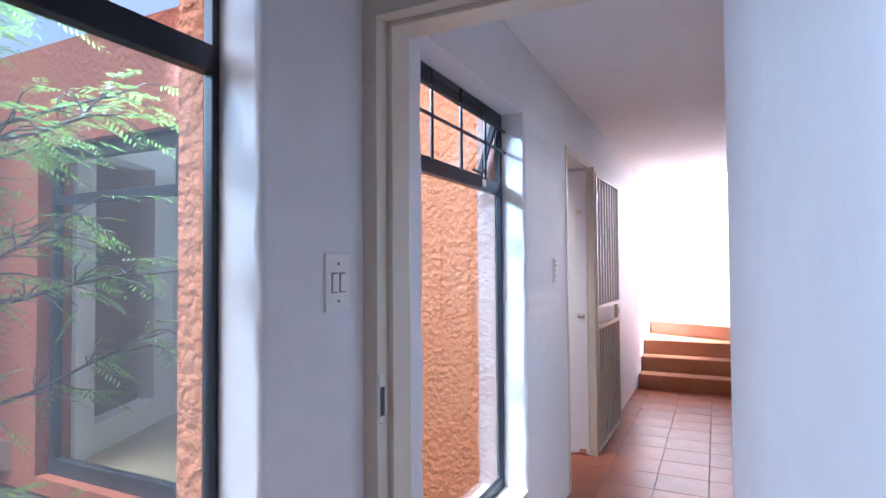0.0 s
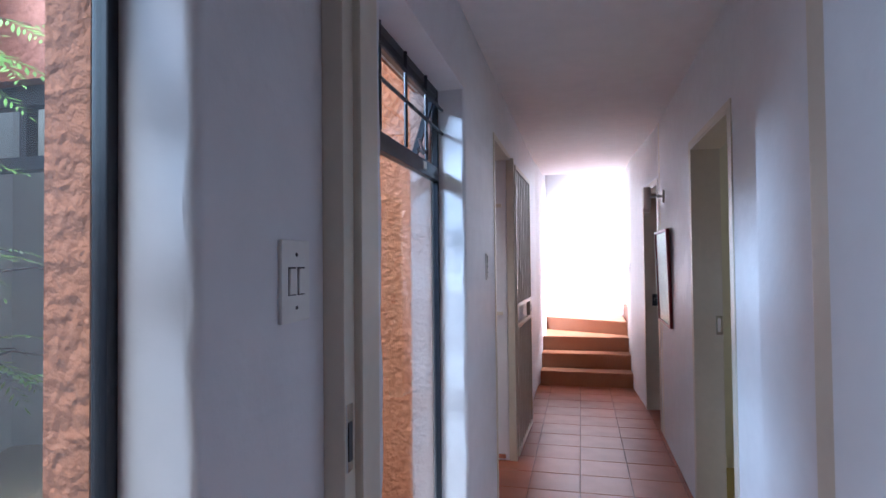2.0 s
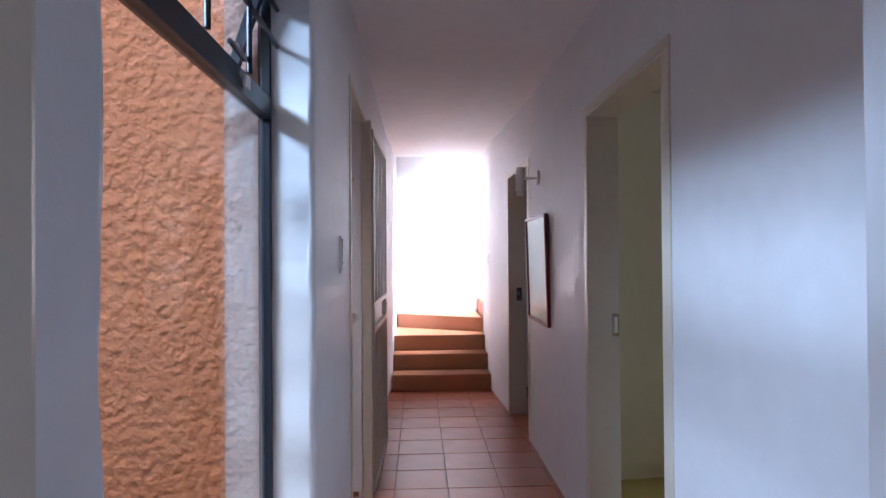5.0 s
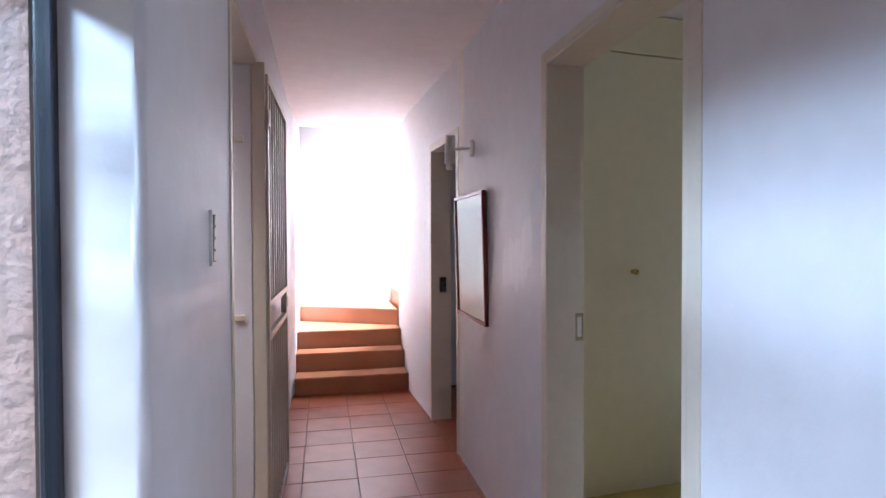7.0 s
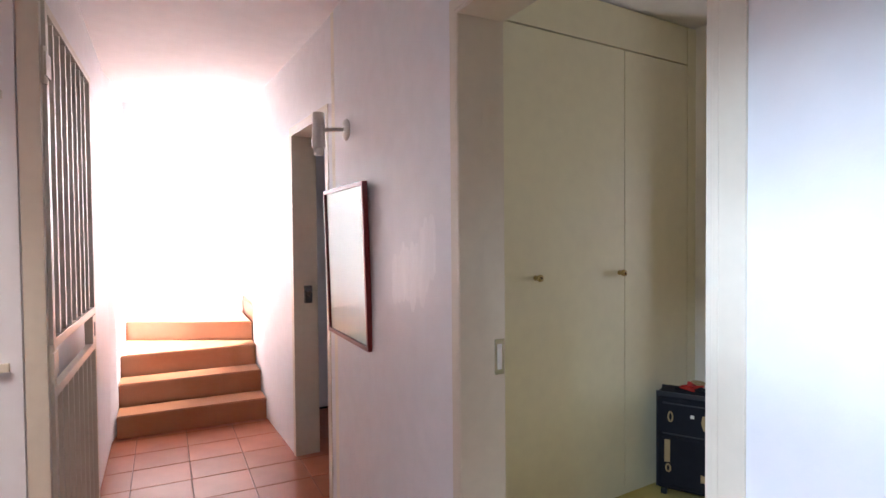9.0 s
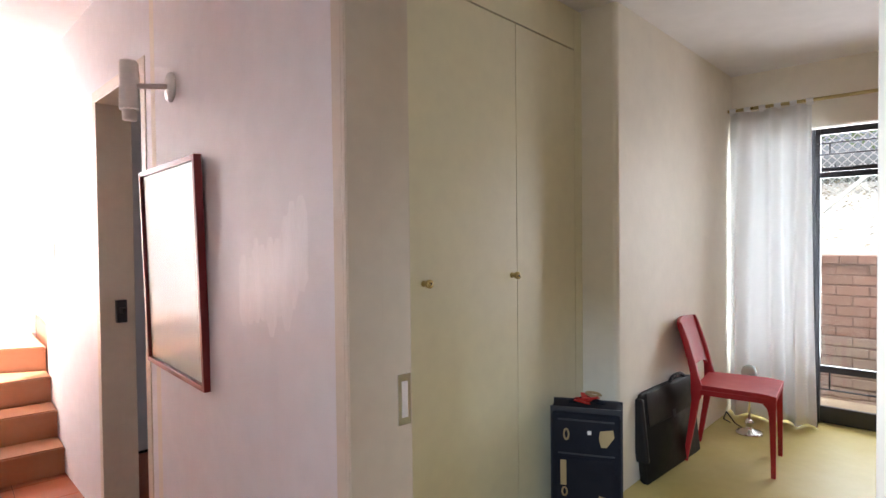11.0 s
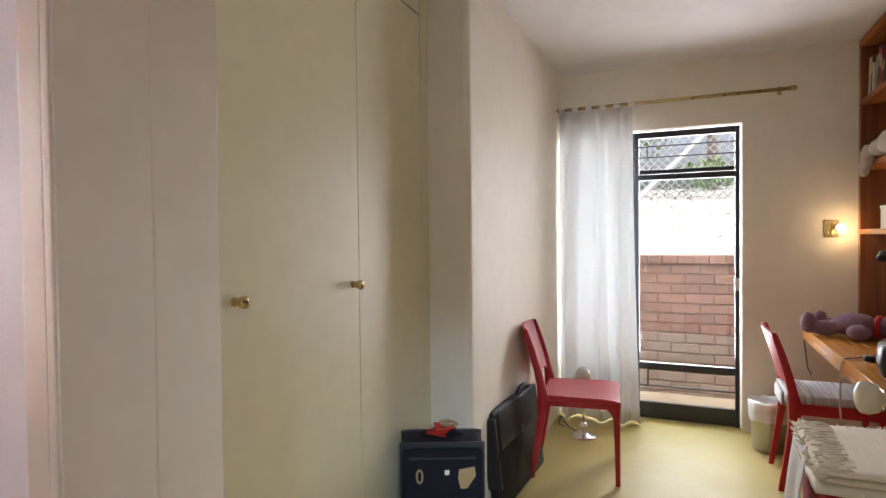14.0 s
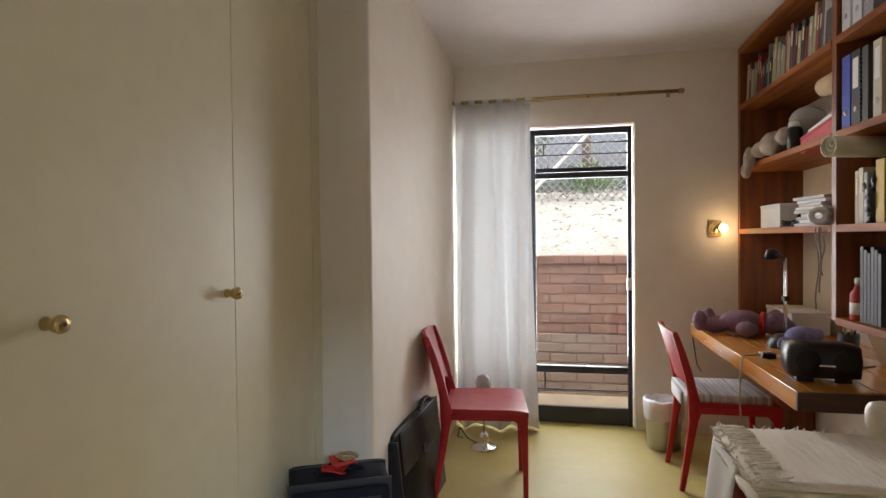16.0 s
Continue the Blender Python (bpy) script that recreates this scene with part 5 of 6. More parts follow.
FURW = material("pale_plush", (0.46, 0.38, 0.30), 0.95, scale=40, mix=0.5, bump=1.0, bump_scale=120, bump_dist=0.004)
FURP = material("mauve_plush", (0.24, 0.14, 0.19), 0.95, scale=40, mix=0.5, bump=1.0, bump_scale=120, bump_dist=0.004)
FURL = material("lilac_plush", (0.22, 0.22, 0.42), 0.95, scale=40, mix=0.5, bump=1.0, bump_scale=120, bump_dist=0.004)
plush("plush_toy", ROOM @ pose(3.42, BF + 0.0, S2 + 0.06, 0, 0, 0), "pale plush toy flopped over the shelf edge", FURW,
      [((0, -0.03, 0.015), (0.10, 0.07, 0.07)), ((0.11, 0.0, -0.0), (0.06, 0.05, 0.05)), ((0.19, 0.04, -0.04), (0.04, 0.035, 0.07)), ((-0.12, -0.05, 0.04), (0.06, 0.05, 0.05)), ((0.22, 0.05, -0.11), (0.035, 0.03, 0.05)), ((-0.2, -0.08, 0.06), (0.07, 0.04, 0.04))])
# first shelf
wb = thing("storage_box", ROOM @ pose(3.33, BF - 0.03, S1), "white cardboard storage box with a finger hole", "box")
part("body", box(B(), 0, 0.30, -0.22, 0, 0, 0.115, 0.003), WHITEP, wb)
part("lid", box(B(), -0.003, 0.303, -0.223, 0.003, 0.1155, 0.135, 0.003), WHITEP, wb)
part("hole", lathe(B(), [(0.014, 0), (0.014, 0.001), (0.01, 0.001)], 14, pose(-0.0, -0.1, 0.06, 0, -90)), SPEAK, wb)
for i in range(9):
    mg = thing("magazine", ROOM @ pose(2.82 + cut.uniform(-0.015, 0.02), BF - 0.02 + cut.uniform(-0.02, 0.0), S1 + i * 0.0165, 0, 0, cut.uniform(-5, 5)), "pale magazine in a loose stack on the shelf", "magazine", "stack of magazines")
    part("paper_block", box(B(), 0, 0.29, -0.2, 0, 0.0, 0.015, 0.002), WHITEP if i % 2 else cover(0.45, 0.46, 0.46), mg)
for k, (du, dv, ln) in enumerate(((3.12, -0.05, 0.13), (3.16, -0.11, 0.10), (3.20, -0.03, 0.09))):
    od = thing("cable_bundle", ROOM @ pose(du, BF + dv, S1, 0, 0, 25 * k), "dark coiled cable lying on the shelf", "cable")
    bm = B()
    for q in range(22):
        a0, a1 = 0.6 * q, 0.6 * (q + 1)
        rod(bm, (ln * 0.4 * math.cos(a0), ln * 0.25 * math.sin(a0), 0.006 + 0.0012 * q), (ln * 0.4 * math.cos(a1), ln * 0.25 * math.sin(a1), 0.006 + 0.0012 * (q + 1)), 0.005, seg=6)
    part("coil", bm, SPEAK, od, "", True)
rl = thing("paper_roll", ROOM @ pose(2.79, BF + 0.0, S1 + 0.044, 0, 90, 160), "white paper roll on the shelf edge", "paper roll")
part("roll", lathe(B(), [(0.018, 0), (0.042, 0), (0.042, 0.10), (0.018, 0.10), (0.018, 0.0)], 22, None, False), WHITEP, rl, "", True)
part("core", lathe(B(), [(0.0165, -0.001), (0.0175, -0.001), (0.0175, 0.101), (0.0165, 0.101)], 16, None, False), CARD, rl)
rb2 = thing("hanging_ribbons", ROOM @ pose(2.74, BF + 0.012, S1 - 0.01), "thin ribbons hanging from the shelf edge", "ribbon")
for k, (du, ln) in enumerate(((0, 0.30), (0.03, 0.38), (-0.025, 0.22))):
    bm = B()
    pv = None
    for i in range(9):
        p = (du + 0.012 * math.sin(i * 0.9 + k), 0.004 * math.cos(i), -ln * i / 8)
        if pv:
            rod(bm, pv, p, 0.0035, seg=6)
        pv = p
    part("ribbon", bm, cover(0.3, 0.24, 0.2), rb2)
# narrow bay
PT = material("cream_paper_tube", (0.72, 0.65, 0.48), 0.8, scale=10, mix=0.3)
rt = thing("poster_roll", ROOM @ pose(2.42, BF - 0.05, S2 - 0.052, 90, 0, 196), "rolled cream poster poking out between the shelves", "poster roll")
part("roll", lathe(B(), [(0.040, -0.26), (0.044, -0.26), (0.044, 0.12), (0.040, 0.12), (0.040, -0.26)], 22, None, False), PT, rt, "", True)
part("inner_turn", lathe(B(), [(0.026, -0.25), (0.029, -0.25), (0.029, 0.116), (0.026, 0.116), (0.026, -0.25)], 18, pose(0.010, 0.004, 0), False), PT, rt, "", True)
part("inner_turn", lathe(B(), [(0.013, -0.25), (0.0155, -0.25), (0.0155, 0.118), (0.013, 0.118), (0.013, -0.25)], 16, pose(0.018, 0.010, 0), False), PT, rt, "", True)
rt.location = (ROOM @ Vector((2.50, BF - 0.02, S2 + 0.047 - 0.032 - 0.1)))[:]
yb = thing("file_box", ROOM @ pose(2.33, BF - 0.04, S1), "yellow magazine file on the shelf", "magazine file")
part("body", box(B(), 0, 0.06, -0.22, 0, 0, 0.25, 0.003), cover(0.6, 0.42, 0.06), yb)
orn = part("ornament", blob(blob(blob(rod(B(), (0, 0, 0), (0, 0, 0.05), 0.03, 0.012), (0, 0, 0.09), (0.035, 0.03, 0.05), 12, 0.5), (0.03, 0, 0.15), (0.025, 0.025, 0.035), 12, 0.5), (-0.02, 0, 0.17), (0.02, 0.02, 0.04), 12, 0.5), SPEAK, None, "", True)
orn.matrix_world = ROOM @ pose(2.42, BF - 0.05, S1)
tagged(orn, "small black cast ornament on the shelf", "ornament")
bo = thing("bottle", ROOM @ pose(2.53, BF - 0.05, S0), "red and white plastic bottle on the low shelf", "bottle")
part("body", lathe(B(), [(0.03, 0), (0.034, 0.008), (0.034, 0.11), (0.018, 0.135), (0.015, 0.15)], 20), cover(0.5, 0.04, 0.03), bo, "", True)
part("label", lathe(B(), [(0.0342, 0.025), (0.0346, 0.025), (0.0346, 0.075), (0.0342, 0.075)], 20), WHITEP, bo, "pale label", True)
part("cap", lathe(B(), [(0.017, 0.1505), (0.017, 0.175), (0.015, 0.178)], 16), WHITEP, bo, "white cap", True)
wbt = thing("bottle", ROOM @ pose(2.575, BF - 0.09, S0), "small white plastic bottle on the low shelf", "bottle")
part("body", lathe(B(), [(0.022, 0), (0.026, 0.006), (0.026, 0.10), (0.016, 0.118)], 18), PLASTIC, wbt, "", True)
part("cap", lathe(B(), [(0.015, 0.1185), (0.015, 0.138), (0.013, 0.14)], 16), WHITEP, wbt, "white cap", True)
for k in range(6):
    book(2.46 - 0.026 * k, S0, 0.0215, 0.31 - 0.012 * (k % 3), 0.2, 0, ((0.02, 0.02, 0.022), (0.05, 0.055, 0.07))[k % 2], ("tall black", "tall slate grey")[k % 2])

# on the desk
DZ = 0.77
plush("plush_bear", ROOM @ pose(3.45, -1.33, DZ + 0.06, 0, 0, 62), "mauve plush bear lying on its back on the desk", FURP,
      [((0, 0, 0.012), (0.125, 0.09, 0.07)), ((-0.17, -0.02, 0.014), (0.078, 0.075, 0.07)), ((-0.235, -0.035, 0.0), (0.035, 0.04, 0.035)), ((0.14, 0.055, -0.012), (0.09, 0.042, 0.044)), ((0.13, -0.07, -0.012), (0.09, 0.042, 0.044)), ((0.215, 0.07, 0.012), (0.04, 0.046, 0.062)), ((0.205, -0.085, 0.012), (0.04, 0.046, 0.062)), ((-0.05, 0.12, -0.012), (0.06, 0.06, 0.042)), ((-0.03, -0.12, -0.012), (0.06, 0.06, 0.042)), ((-0.17, 0.065, 0.055), (0.032, 0.018, 0.032)), ((-0.16, -0.095, 0.055), (0.032, 0.018, 0.032))])
sc = part("red_scarf", lathe(B(), [(0.058, -0.012), (0.066, -0.01), (0.066, 0.01), (0.058, 0.012)], 18, pose(0, 0, 0, 0, 90)), REDR, None, "", True)
sc.matrix_world = ROOM @ pose(3.405, -1.43, DZ + 0.072, 0, 0, 62)
tagged(sc, "red scarf round the plush bear's neck", "scarf")
plush("plush_rabbit", ROOM @ pose(3.12, -1.52, DZ + 0.05, 0, 0, -30), "lilac plush toy lying on the desk", FURL,
      [((0, 0, 0.0), (0.12, 0.075, 0.05)), ((-0.15, 0.0, 0.01), (0.06, 0.055, 0.05)), ((0.15, 0.04, -0.01), (0.07, 0.03, 0.035)), ((0.14, -0.05, -0.01), (0.07, 0.03, 0.035)), ((-0.22, 0.05, -0.01), (0.07, 0.02, 0.03))])
ob = thing("white_box", ROOM @ pose(3.46, -1.80, DZ), "white storage box at the back of the desk", "box")
part("body", box(B(), 0, 0.40, 0, 0.2, 0, 0.11, 0.004), WHITEP, ob)
part("lid", box(B(), -0.004, 0.404, -0.004, 0.204, 0.1105, 0.13, 0.004), WHITEP, ob)
la = thing("desk_lamp", ROOM @ pose(3.06, -1.42, DZ), "black desk lamp with thin chrome stems", "desk lamp")
part("base", lathe(B(), [(0.085, 0), (0.088, 0.008), (0.075, 0.04), (0.045, 0.065), (0.02, 0.07)], 24), SPEAK, la, "", True)
for x in (-0.012, 0.012):
    part("stem", rod(B(), (x, 0, 0.065), (x, 0, 0.46), 0.005, seg=10), CHROME, la, "", True)
part("collar", box(B(), -0.02, 0.02, -0.012, 0.012, 0.24, 0.265, 0.003), SPEAK, la)
hd2 = part("shade", lathe(B(), [(0.012, 0.034), (0.024, 0.026), (0.036, 0.006), (0.040, -0.012), (0.036, -0.012), (0.022, 0.015)], 20, pose(0.075, 0.035, 0.475, 0, 25, 0)), SPEAK, la, "", True)
part("arm", rod(B(), (0, 0, 0.455), (0.072, 0.034, 0.495), 0.008, seg=10), SPEAK, la, "", True)
ra = thing("radio", ROOM @ pose(2.36, -1.29, DZ, 0, 0, 84), "rounded black portable radio on the desk", "radio")
bm = box(B(), -0.13, 0.13, -0.085, 0.085, 0.012, 0.155, 0.06)
part("body", bm, SPEAK, ra, "", True)
part("trim", box(B(), -0.09, 0.08, 0.0845, 0.0875, 0.07, 0.076), CHROME, ra, "thin chrome line")
for x in (-0.065, 0.065):
    part("speaker_grille", lathe(B(), [(0.045, 0), (0.045, 0.003), (0.04, 0.004)], 22, pose(x, 0.084, 0.09, -90)), LEATHER, ra, "", True)
    part("foot", box(B(), x - 0.03, x + 0.03, -0.05, 0.05, 0.0, 0.02, 0.003), SPEAK, ra)
pc = thing("pen_pot", ROOM @ pose(2.86, -1.62, DZ), "black pen pot with scissors and pens", "pen pot")
part("pot", lathe(B(), [(0.042, 0), (0.045, 0.004), (0.045, 0.11), (0.041, 0.11), (0.039, 0.01)], 20), SPEAK, pc, "", True)
for k in range(6):
    a = k * 1.05
    part("pen", rod(B(), (0.015 * math.cos(a), 0.015 * math.sin(a), 0.02), (0.032 * math.cos(a), 0.032 * math.sin(a), 0.15 + 0.01 * k), 0.004, seg=7), (cover(0.6, 0.58, 0.5), SPEAK, cover(0.5, 0.4, 0.1))[k % 3], pc)
for s in (-1, 1):
    part("scissor_handle", lathe(B(), [(0.016, -0.004), (0.022, 0), (0.016, 0.004)], 16, pose(0.03 * s, 0.0, 0.165, 90)), SPEAK, pc, "", True)
en = thing("envelope", ROOM @ pose(2.72, -1.45, DZ, 0, 0, 30), "brown paper envelope on the desk", "envelope")
part("paper", box(B(), -0.16, 0.16, -0.11, 0.11, 0, 0.006, 0.002), CARD, en)
ev = thing("leaflet_holder", ROOM @ pose(2.55, -1.72, DZ, -25, 0, 15), "tan card folder leaning at the back of the desk", "folder")
part("card", box(B(), -0.16, 0.16, -0.004, 0.004, 0, 0.16, 0.002), CARD, ev)
pf = thing("papers", ROOM @ pose(2.27, -1.62, DZ, 0, 0, 20), "fanned white papers on the desk", "papers")
for i in range(6):
    part("sheet", box(B(), -0.1, 0.1, -0.14, 0.0, 0.002 * i, 0.002 * i + 0.0012, 0, pose(0, 0, 0, 0, 0, 7 * i)), WHITEP, pf)
cd = thing("phone_charger", ROOM @ pose(2.80, -1.24, DZ), "small charger with a pale cable over the desk edge", "charger")
part("plug", box(B(), -0.05, 0.0, -0.03, 0.03, 0, 0.022, 0.004), SPEAK, cd)
part("sleeve", box(B(), 0.005, 0.04, -0.02, 0.02, 0, 0.016, 0.003), WHITEP, cd)
CORD = cover(0.55, 0.45, 0.33)
bm = B()
pts = [(0.0, 0.03, 0.01), (-0.02, 0.07, 0.008), (-0.03, 0.105, 0.008), (-0.03, 0.118, -0.02), (-0.032, 0.122, -0.12), (-0.02, 0.12, -0.24), (-0.03, 0.118, -0.30)]
for a, b in zip(pts, pts[1:]):
    rod(bm, a, b, 0.0045, seg=7)
part("cable", bm, CORD, cd, "", True)
bm = B()
pts = [(0.99, 0.105, -0.08), (0.96, 0.10, -0.16), (0.90, 0.10, -0.24), (0.84, 0.09, -0.27)]
cb2 = thing("loose_cable", ROOM @ pose(2.80, -1.24, DZ), "thin black cable hanging under the desk", "cable")
for a, b in zip(pts, pts[1:]):
    rod(bm, a, b, 0.004, seg=7)
part("cord", bm, SPEAK, cb2)

# lit wall lamp
wl = thing("wall_lamp", ROOM @ pose(BU, -1.315, 1.40, 0, 0, 180), "small brass wall lamp, lit", "wall lamp")
part("back_plate", box(B(), 0, 0.012, -0.04, 0.04, -0.055, 0.055, 0.004), BRASS, wl)
for z in (-0.03, 0.0, 0.03):
    for y in (-0.022, 0.0, 0.022):
        part("rosette", blob(B(), (0.012, y, z), (0.004, 0.008, 0.011), 8), BRASS, wl, "", True)
part("arm", rod(B(), (0.012, 0.0, 0.0), (0.05, 0.03, 0.0), 0.007), BRASS, wl)
part("shade_ring", lathe(B(), [(0.03, -0.01), (0.034, 0), (0.03, 0.01)], 16, pose(0.05, 0.035, 0.0, 0, 60)), BRASS, wl)
part("bulb", blob(B(), (0.06, 0.04, 0.0), (0.026, 0.026, 0.03), 14), glow("warm_bulb", (1.0, 0.72, 0.35), 14), wl, "glowing bulb", True)
lamp("wall_lamp_light", "POINT", ROOM @ pose(BU - 0.10, -1.36, 1.40), 0.3, (1.0, 0.68, 0.36), 0.03)

# ---- courtyard: window across, plants, tree ----
opp = thing("window_3", pose(0, 2.2, 0), "black steel window across the courtyard", "window")
tagged(opp, kind="structure")
a, b, c, d = OW
part("frame_stile", box(B(), a + 0.02, a + 0.06, -0.03, 0.03, c, d, 0.003), BLACK, opp)
part("frame_stile", box(B(), b - 0.06, b, -0.03, 0.03, c, d, 0.003), BLACK, opp)
part("frame_rail", box(B(), a + 0.06, b - 0.06, -0.03, 0.03, d - 0.09, d, 0.003), BLACK, opp)
part("frame_rail", box(B(), a + 0.06, b - 0.06, -0.03, 0.03, c, c + 0.10, 0.003), BLACK, opp)
part("transom", box(B(), a + 0.06, b - 0.06, -0.032, 0.032, 1.83, 1.89, 0.003), BLACK, opp)
part("mullion", box(B(), -2.42, -2.38, -0.028, 0.028, 1.89, d - 0.09, 0.003), BLACK, opp)
for z0, z1 in ((c + 0.10, 1.83), (1.89, d - 0.09)):
    g = part("pane", box(B(), a + 0.06, b - 0.06, -0.003, 0.003, z0, z1), GLASS, opp)
    g.visible_shadow = False
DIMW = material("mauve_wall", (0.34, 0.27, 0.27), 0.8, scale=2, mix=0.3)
NICHE = pose(-3.578, 2.335, 0, 0, 0, 114.4)  # a wall with a recess runs back from the window
structure("far_interior_floor", box(B(), -5.4, -2.1, 2.32, 5.2, -0.1, 0.1), material("tan_floor", (0.40, 0.28, 0.20), 0.5, scale=3, mix=0.4), "tan floor of the room across the courtyard", "floor")
bm = B()
box(bm, 0.0, 0.20, 0, 0.14, 0.1, 2.7)
box(bm, 0.20, 0.985, 0, 0.14, 0.1, 0.31)
box(bm, 0.20, 0.985, 0, 0.14, 2.25, 2.7)
box(bm, 0.985, 1.30, 0, 0.14, 0.1, 2.7)
structure("far_interior_wall_recess", bm, WHITE, "white plaster wall with a recess across the courtyard", "wall", NICHE)
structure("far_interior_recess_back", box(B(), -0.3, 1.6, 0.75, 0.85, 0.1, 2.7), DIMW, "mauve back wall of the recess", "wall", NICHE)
structure("far_interior_recess_floor", box(B(), -0.1, 1.3, 0.14, 0.75, 0.1, 0.29), material("brown_ledge", (0.24, 0.13, 0.10), 0.5, scale=4, mix=0.4), "brown ledge inside the recess", "floor", NICHE)
structure("far_interior_wall_end", box(B(), 1.30, 1.42, -2.2, 0.75, 0.1, 2.7), WHITE, "white wall of the room across the courtyard", "wall", NICHE)
structure("far_interior_wall_west", box(B(), -5.4, -5.2, 2.32, 4.8, 0.1, 2.7), WHITE, "white wall of the room across the courtyard", "wall")
structure("far_interior_wall_east", box(B(), -2.1, -2.0, 2.98, 4.8, 0.1, 2.7), WHITE, "white wall of the room across the courtyard", "wall")
# unseen ceiling stops short, so that sky light falls in behind it
structure("far_interior_ceiling", box(B(), -5.4, -2.0, 2.32, 3.3, 2.7, 2.85), CEIL, "part ceiling of the room across the courtyard, cut short for sky light", "ceiling")

BARK = material("dark_bark", (0.045, 0.035, 0.03), 0.85, spots=(0.10, 0.085, 0.07), scale=20, mix=0.5, bump=0.6, bump_scale=50)
LEAF = material("fresh_leaf", (0.065, 0.14, 0.035), 0.6, spots=(0.17, 0.25, 0.035), scale=5, mix=0.6)
lf = LEAF.node_tree
ftr, fmx = lf.nodes.new("ShaderNodeBsdfTranslucent"), lf.nodes.new("ShaderNodeMixShader")
ftr.inputs["Color"].default_value = (0.26, 0.42, 0.10, 1)
fmx.inputs[0].default_value = 0.45
lf.links.new(lf.nodes["Principled BSDF"].outputs[0], fmx.inputs[1])
lf.links.new(ftr.outputs[0], fmx.inputs[2])
lf.links.new(fmx.outputs[0], [n for n in lf.nodes if n.type == "OUTPUT_MATERIAL"][0].inputs["Surface"])
tree = thing("courtyard_tree", pose(-2.75, 0.15, -0.02), "slender courtyard tree with feathery green leaves", "tree")
rt = random.Random(21)
wood = B()
leaves = B()


def limb(p, q, r0, r1, bend, n=7):
    """A curved limb from p to q; returns its points."""
    p, q = Vector(p), Vector(q)
    out = []
    for i in range(n + 1):
        f = i / n
        out.append(p.lerp(q, f) + Vector(bend) * math.sin(math.pi * f) + Vector((rt.uniform(-1, 1), rt.uniform(-1, 1), rt.uniform(-1, 1))) * 0.012 * (0 < i < n))
    for i in range(n):
        rod(wood, out[i], out[i + 1], r0 + (r1 - r0) * i / n, r0 + (r1 - r0) * (i + 1) / n, 7, False)
    return out


def pinnate(p, d, length, pairs=8):
    """A feathery leaf: paired leaflets along a drooping midrib."""
    d = Vector(d).normalized()
    side = d.cross(Vector((0, 0, 1)))
    side = side.normalized() if side.length > 0.01 else Vector((1, 0, 0))
    for i in range(pairs + 1):
        f = (i + 0.6) / (pairs + 1)
        base = p + d * length * f + Vector((0, 0, -0.25 * length * f * f))
        for s in (-1, 1) if i < pairs else (0,):
            w = (side * s * 0.85 + d * (0.6 if s else 1.0) + Vector((0, 0, -0.25 + rt.uniform(-0.2, 0.2)))).normalized()
            ln = length * 0.30 * (1 - 0.5 * abs(f - 0.45)) * rt.uniform(0.8, 1.15)
            nrm = Vector((rt.uniform(-0.3, 0.3), rt.uniform(-0.3, 0.3), 1)).cross(w).normalized() * ln * 0.11
            leaves.faces.new([leaves.verts.new(v) for v in (base, base + w * ln * 0.45 + nrm, base + w * ln, base + w * ln * 0.45 - nrm)])


limb((0, 0, 0), (0.05, 0.05, 1.25), 0.045, 0.035, (0.03, 0, 0))
tips = []
main = [((0.05, 0.05, 1.2), (1.06, 1.22, 1.42), (0.0, 0.05, -0.06), 0.022),
        ((0.05, 0.05, 1.0), (0.95, 1.05, 1.62), (0.05, 0, -0.12), 0.016),
        ((0.05, 0.05, 1.25), (0.85, 1.25, 2.12), (-0.05, 0.1, 0.12), 0.020),
        ((0.05, 0.05, 1.25), (0.5, 1.2, 1.95), (0, 0.1, 0.05), 0.016),
        ((0.05, 0.05, 1.25), (0.9, 0.8, 2.45), (0, 0.1, 0.1), 0.018),
        ((0.05, 0.05, 1.22), (0.2, 1.0, 2.5), (0, 0.1, 0.1), 0.016),
        ((0.05, 0.05, 0.9), (1.0, 1.3, 1.15), (0, 0.05, -0.15), 0.014),
        ((0.05, 0.05, 1.25), (1.15, 1.0, 1.95), (0, 0.1, 0.1), 0.016),
        ((0.05, 0.05, 1.25), (0.2, 1.35, 1.6), (0, 0.1, 0.05), 0.014)]
for p, q, bend, r in main:
    pts = limb(p, q, r, 0.005, bend, 9)
    for i in range(4, 10):
        for k in range(4):
            v = Vector((rt.uniform(-0.4, 0.5), rt.uniform(-0.1, 0.6), rt.uniform(-0.12, 0.22)))
            tw = limb(pts[i], pts[i] + v * 0.55, 0.004, 0.0015, (0, 0, 0.03), 4)
            for w in tw[1:]:
                if rt.random() < 0.65:
                    pinnate(w, v + Vector((rt.uniform(-0.4, 0.4), rt.uniform(-0.4, 0.4), -0.1)), rt.uniform(0.11, 0.19))
part("trunk", wood, BARK, tree)
part("crown", leaves, LEAF, tree)


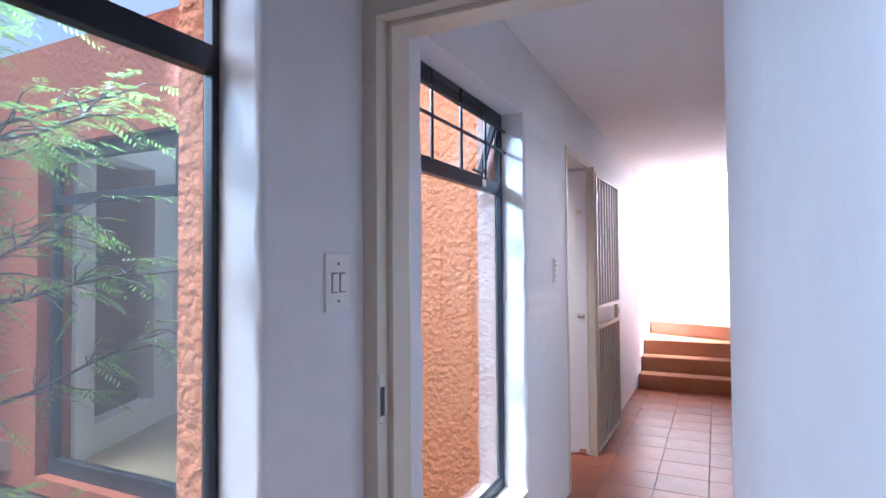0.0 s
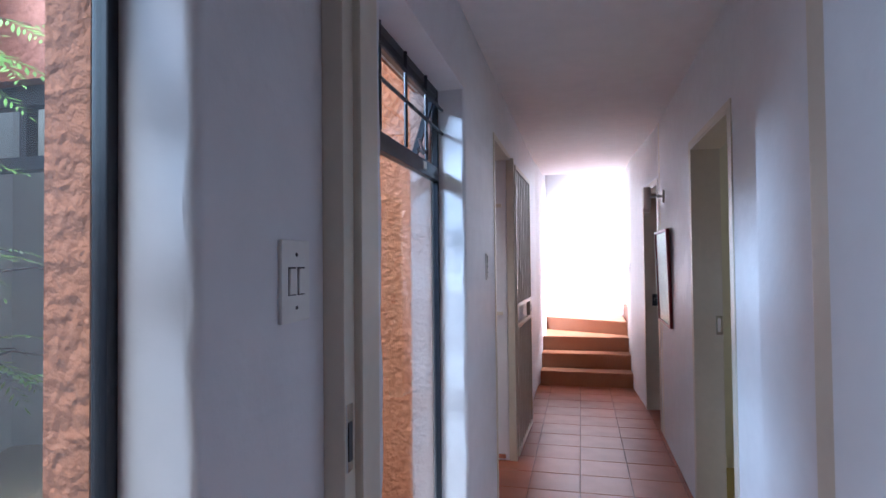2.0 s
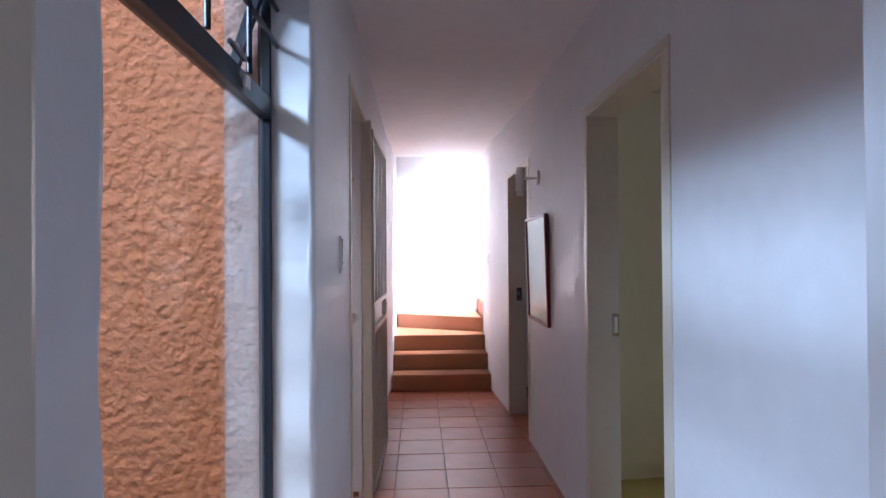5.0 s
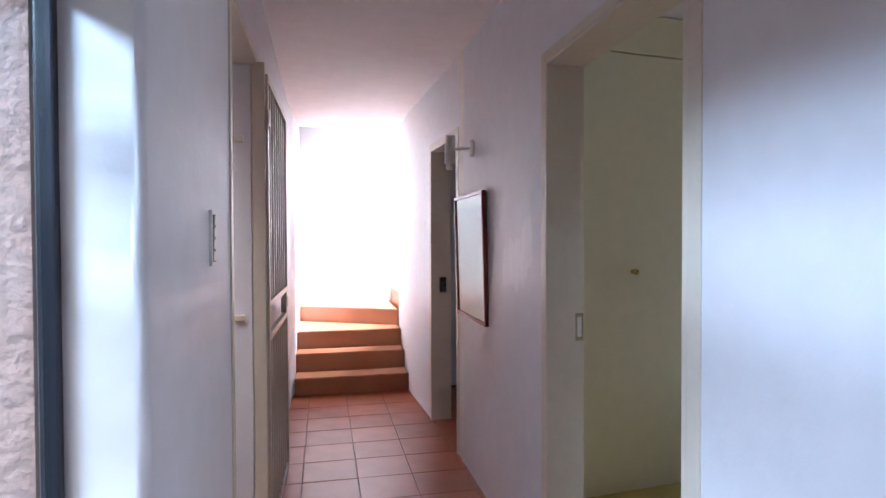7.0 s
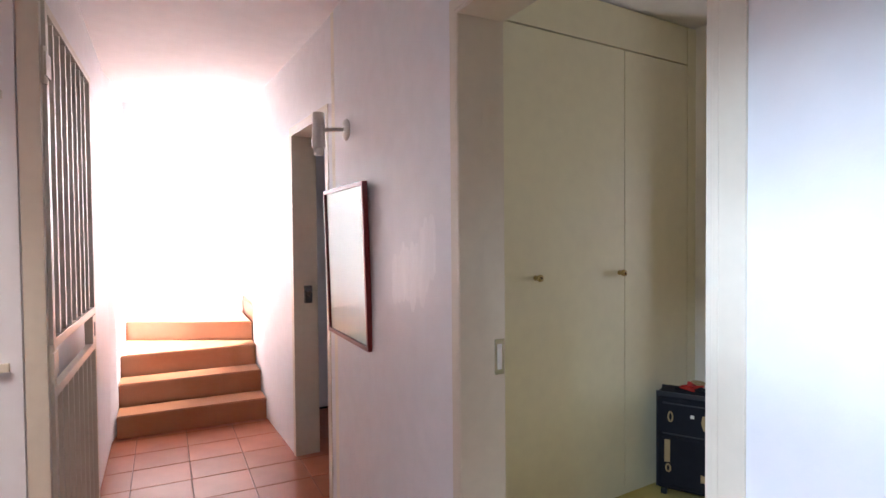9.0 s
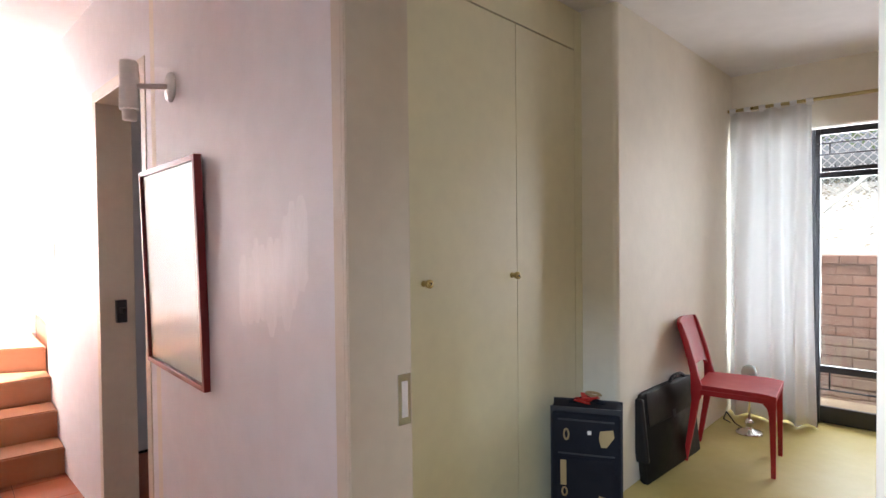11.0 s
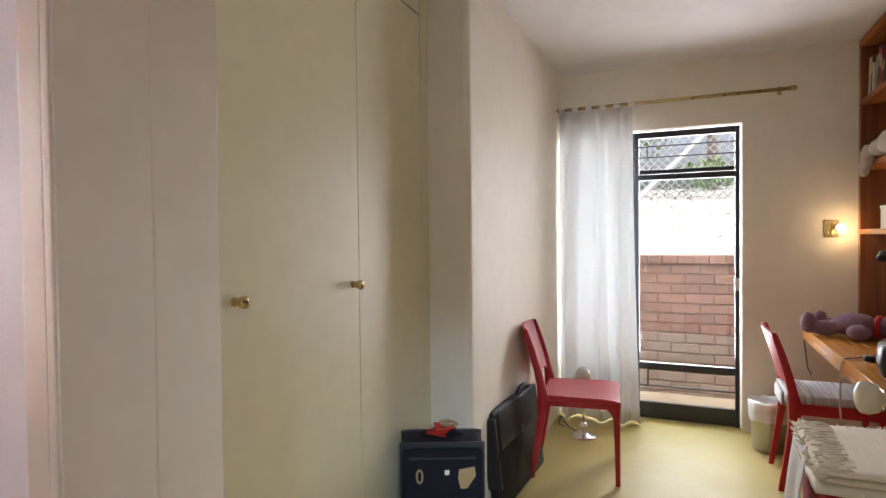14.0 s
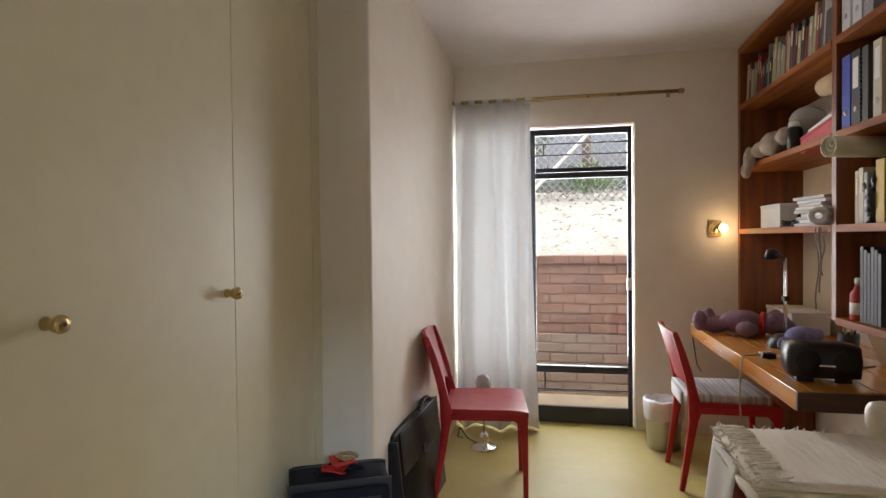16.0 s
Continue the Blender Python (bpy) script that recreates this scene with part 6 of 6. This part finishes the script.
def fern(x, y, size, seed):
    r = random.Random(seed)
    bm = B()
    for i in range(16):
        a, ln = r.uniform(0, 6.28), size * r.uniform(0.7, 1.1)
        dx = Vector((math.cos(a), math.sin(a), 0))
        for j in range(9):
            f = j / 9
            base = dx * ln * f * 0.8 + Vector((0, 0, ln * (1.1 * f - 0.75 * f * f)))
            for s in (-1, 1):
                w = Vector((-dx.y, dx.x, 0)) * s * ln * 0.22 * (1 - f * 0.8) + dx * 0.03 + Vector((0, 0, -0.02))
                n = dx * ln * 0.03
                bm.faces.new([bm.verts.new(v) for v in (base - n, base + w, base + n)])
    ob = part("fern", bm, LEAF, None)
    ob.matrix_world = pose(x, y, -0.02)
    tagged(ob, "low green fern in the courtyard bed", "fern", "ferns in the courtyard")


for k, (x, y, s) in enumerate(((-2.9, 1.75, 0.42), (-2.45, 1.8, 0.36), (-3.4, 1.7, 0.45), (-2.2, 1.5, 0.38), (-3.9, 1.6, 0.5))):
    fern(x, y, s, 40 + k)

# ---- pieces: bricks of the retaining wall, terracotta tiles ----
bm = B()
box(bm, 0, 0.024, -0.1115, 0.1115, 0, 0.077)
bmesh.ops.bevel(bm, geom=list(bm.edges), offset=0.004, segments=1, affect="EDGES")
bmesh.ops.recalc_face_normals(bm, faces=bm.faces)
brick_mesh = bpy.data.meshes.new("brick")
bm.to_mesh(brick_mesh)
bm.free()
brick_mesh.materials.append(BRICK)
LIME = material("limewashed_brick", (0.34, 0.25, 0.22), 0.9, spots=(0.29, 0.18, 0.15), scale=7, mix=0.7, bump=0.4, bump_scale=60, rand=0.12)
lime_mesh = brick_mesh.copy()
lime_mesh.materials.clear()
lime_mesh.materials.append(LIME)
bm = B()
box(bm, 0, 0.03, -0.060, 0.060, 0, 0.070)
bmesh.ops.bevel(bm, geom=list(bm.edges), offset=0.004, segments=1, affect="EDGES")
bmesh.ops.recalc_face_normals(bm, faces=bm.faces)
soldier_mesh = bpy.data.meshes.new("header_brick")
bm.to_mesh(soldier_mesh)
bm.free()
soldier_mesh.materials.append(BRICK)
pick = random.Random(2)
for row in range(14):
    z = 1.115 - 0.0865 * (row + 1) + 0.085
    if z < -0.03:
        break
    for k in range(8):
        ob = new("brick", brick_mesh if z > 0.53 else lime_mesh)
        ob.parent = rw
        ob.location = (pick.uniform(-0.004, 0.004), -1.35 + 0.229 * k + (0.1145 if row % 2 else 0) + pick.uniform(-0.004, 0.004), z - 0.085 + pick.uniform(-0.002, 0.002))
for k in range(15):
    ob = new("header_brick", soldier_mesh)
    ob.parent = rw
    ob.location = (-0.012 + pick.uniform(-0.004, 0.004), -1.45 + 0.127 * k, 1.118)

PX, PY = 0.314, 0.291
bm = B()
box(bm, -PX / 2 + 0.002, PX / 2 - 0.002, -PY / 2 + 0.002, PY / 2 - 0.002, -0.012, 0.0)
bmesh.ops.bevel(bm, geom=[e for e in bm.edges if all(v.co.z > -0.001 for v in e.verts)], offset=0.0022, segments=1, affect="EDGES")
bmesh.ops.recalc_face_normals(bm, faces=bm.faces)
tile_mesh = bpy.data.meshes.new("tile")
bm.to_mesh(tile_mesh)
bm.free()
tile_mesh.materials.append(TILE)
floor_ob = bpy.data.objects["floor"]
for i in range(-2, 3):
    for j in range(-10, 11):
        y = 4.085 + (j + 0.5) * PY
        if not 1.3 < y < 6.95:
            continue
        ob = new("tile", tile_mesh)
        ob.parent = floor_ob
        ob.location = (-0.070 + (i + 0.5) * PX, y, pick.uniform(-0.0010, 0.0))
        ob.rotation_euler = (radians(pick.uniform(-0.05, 0.05)), radians(pick.uniform(-0.05, 0.05)), 0)
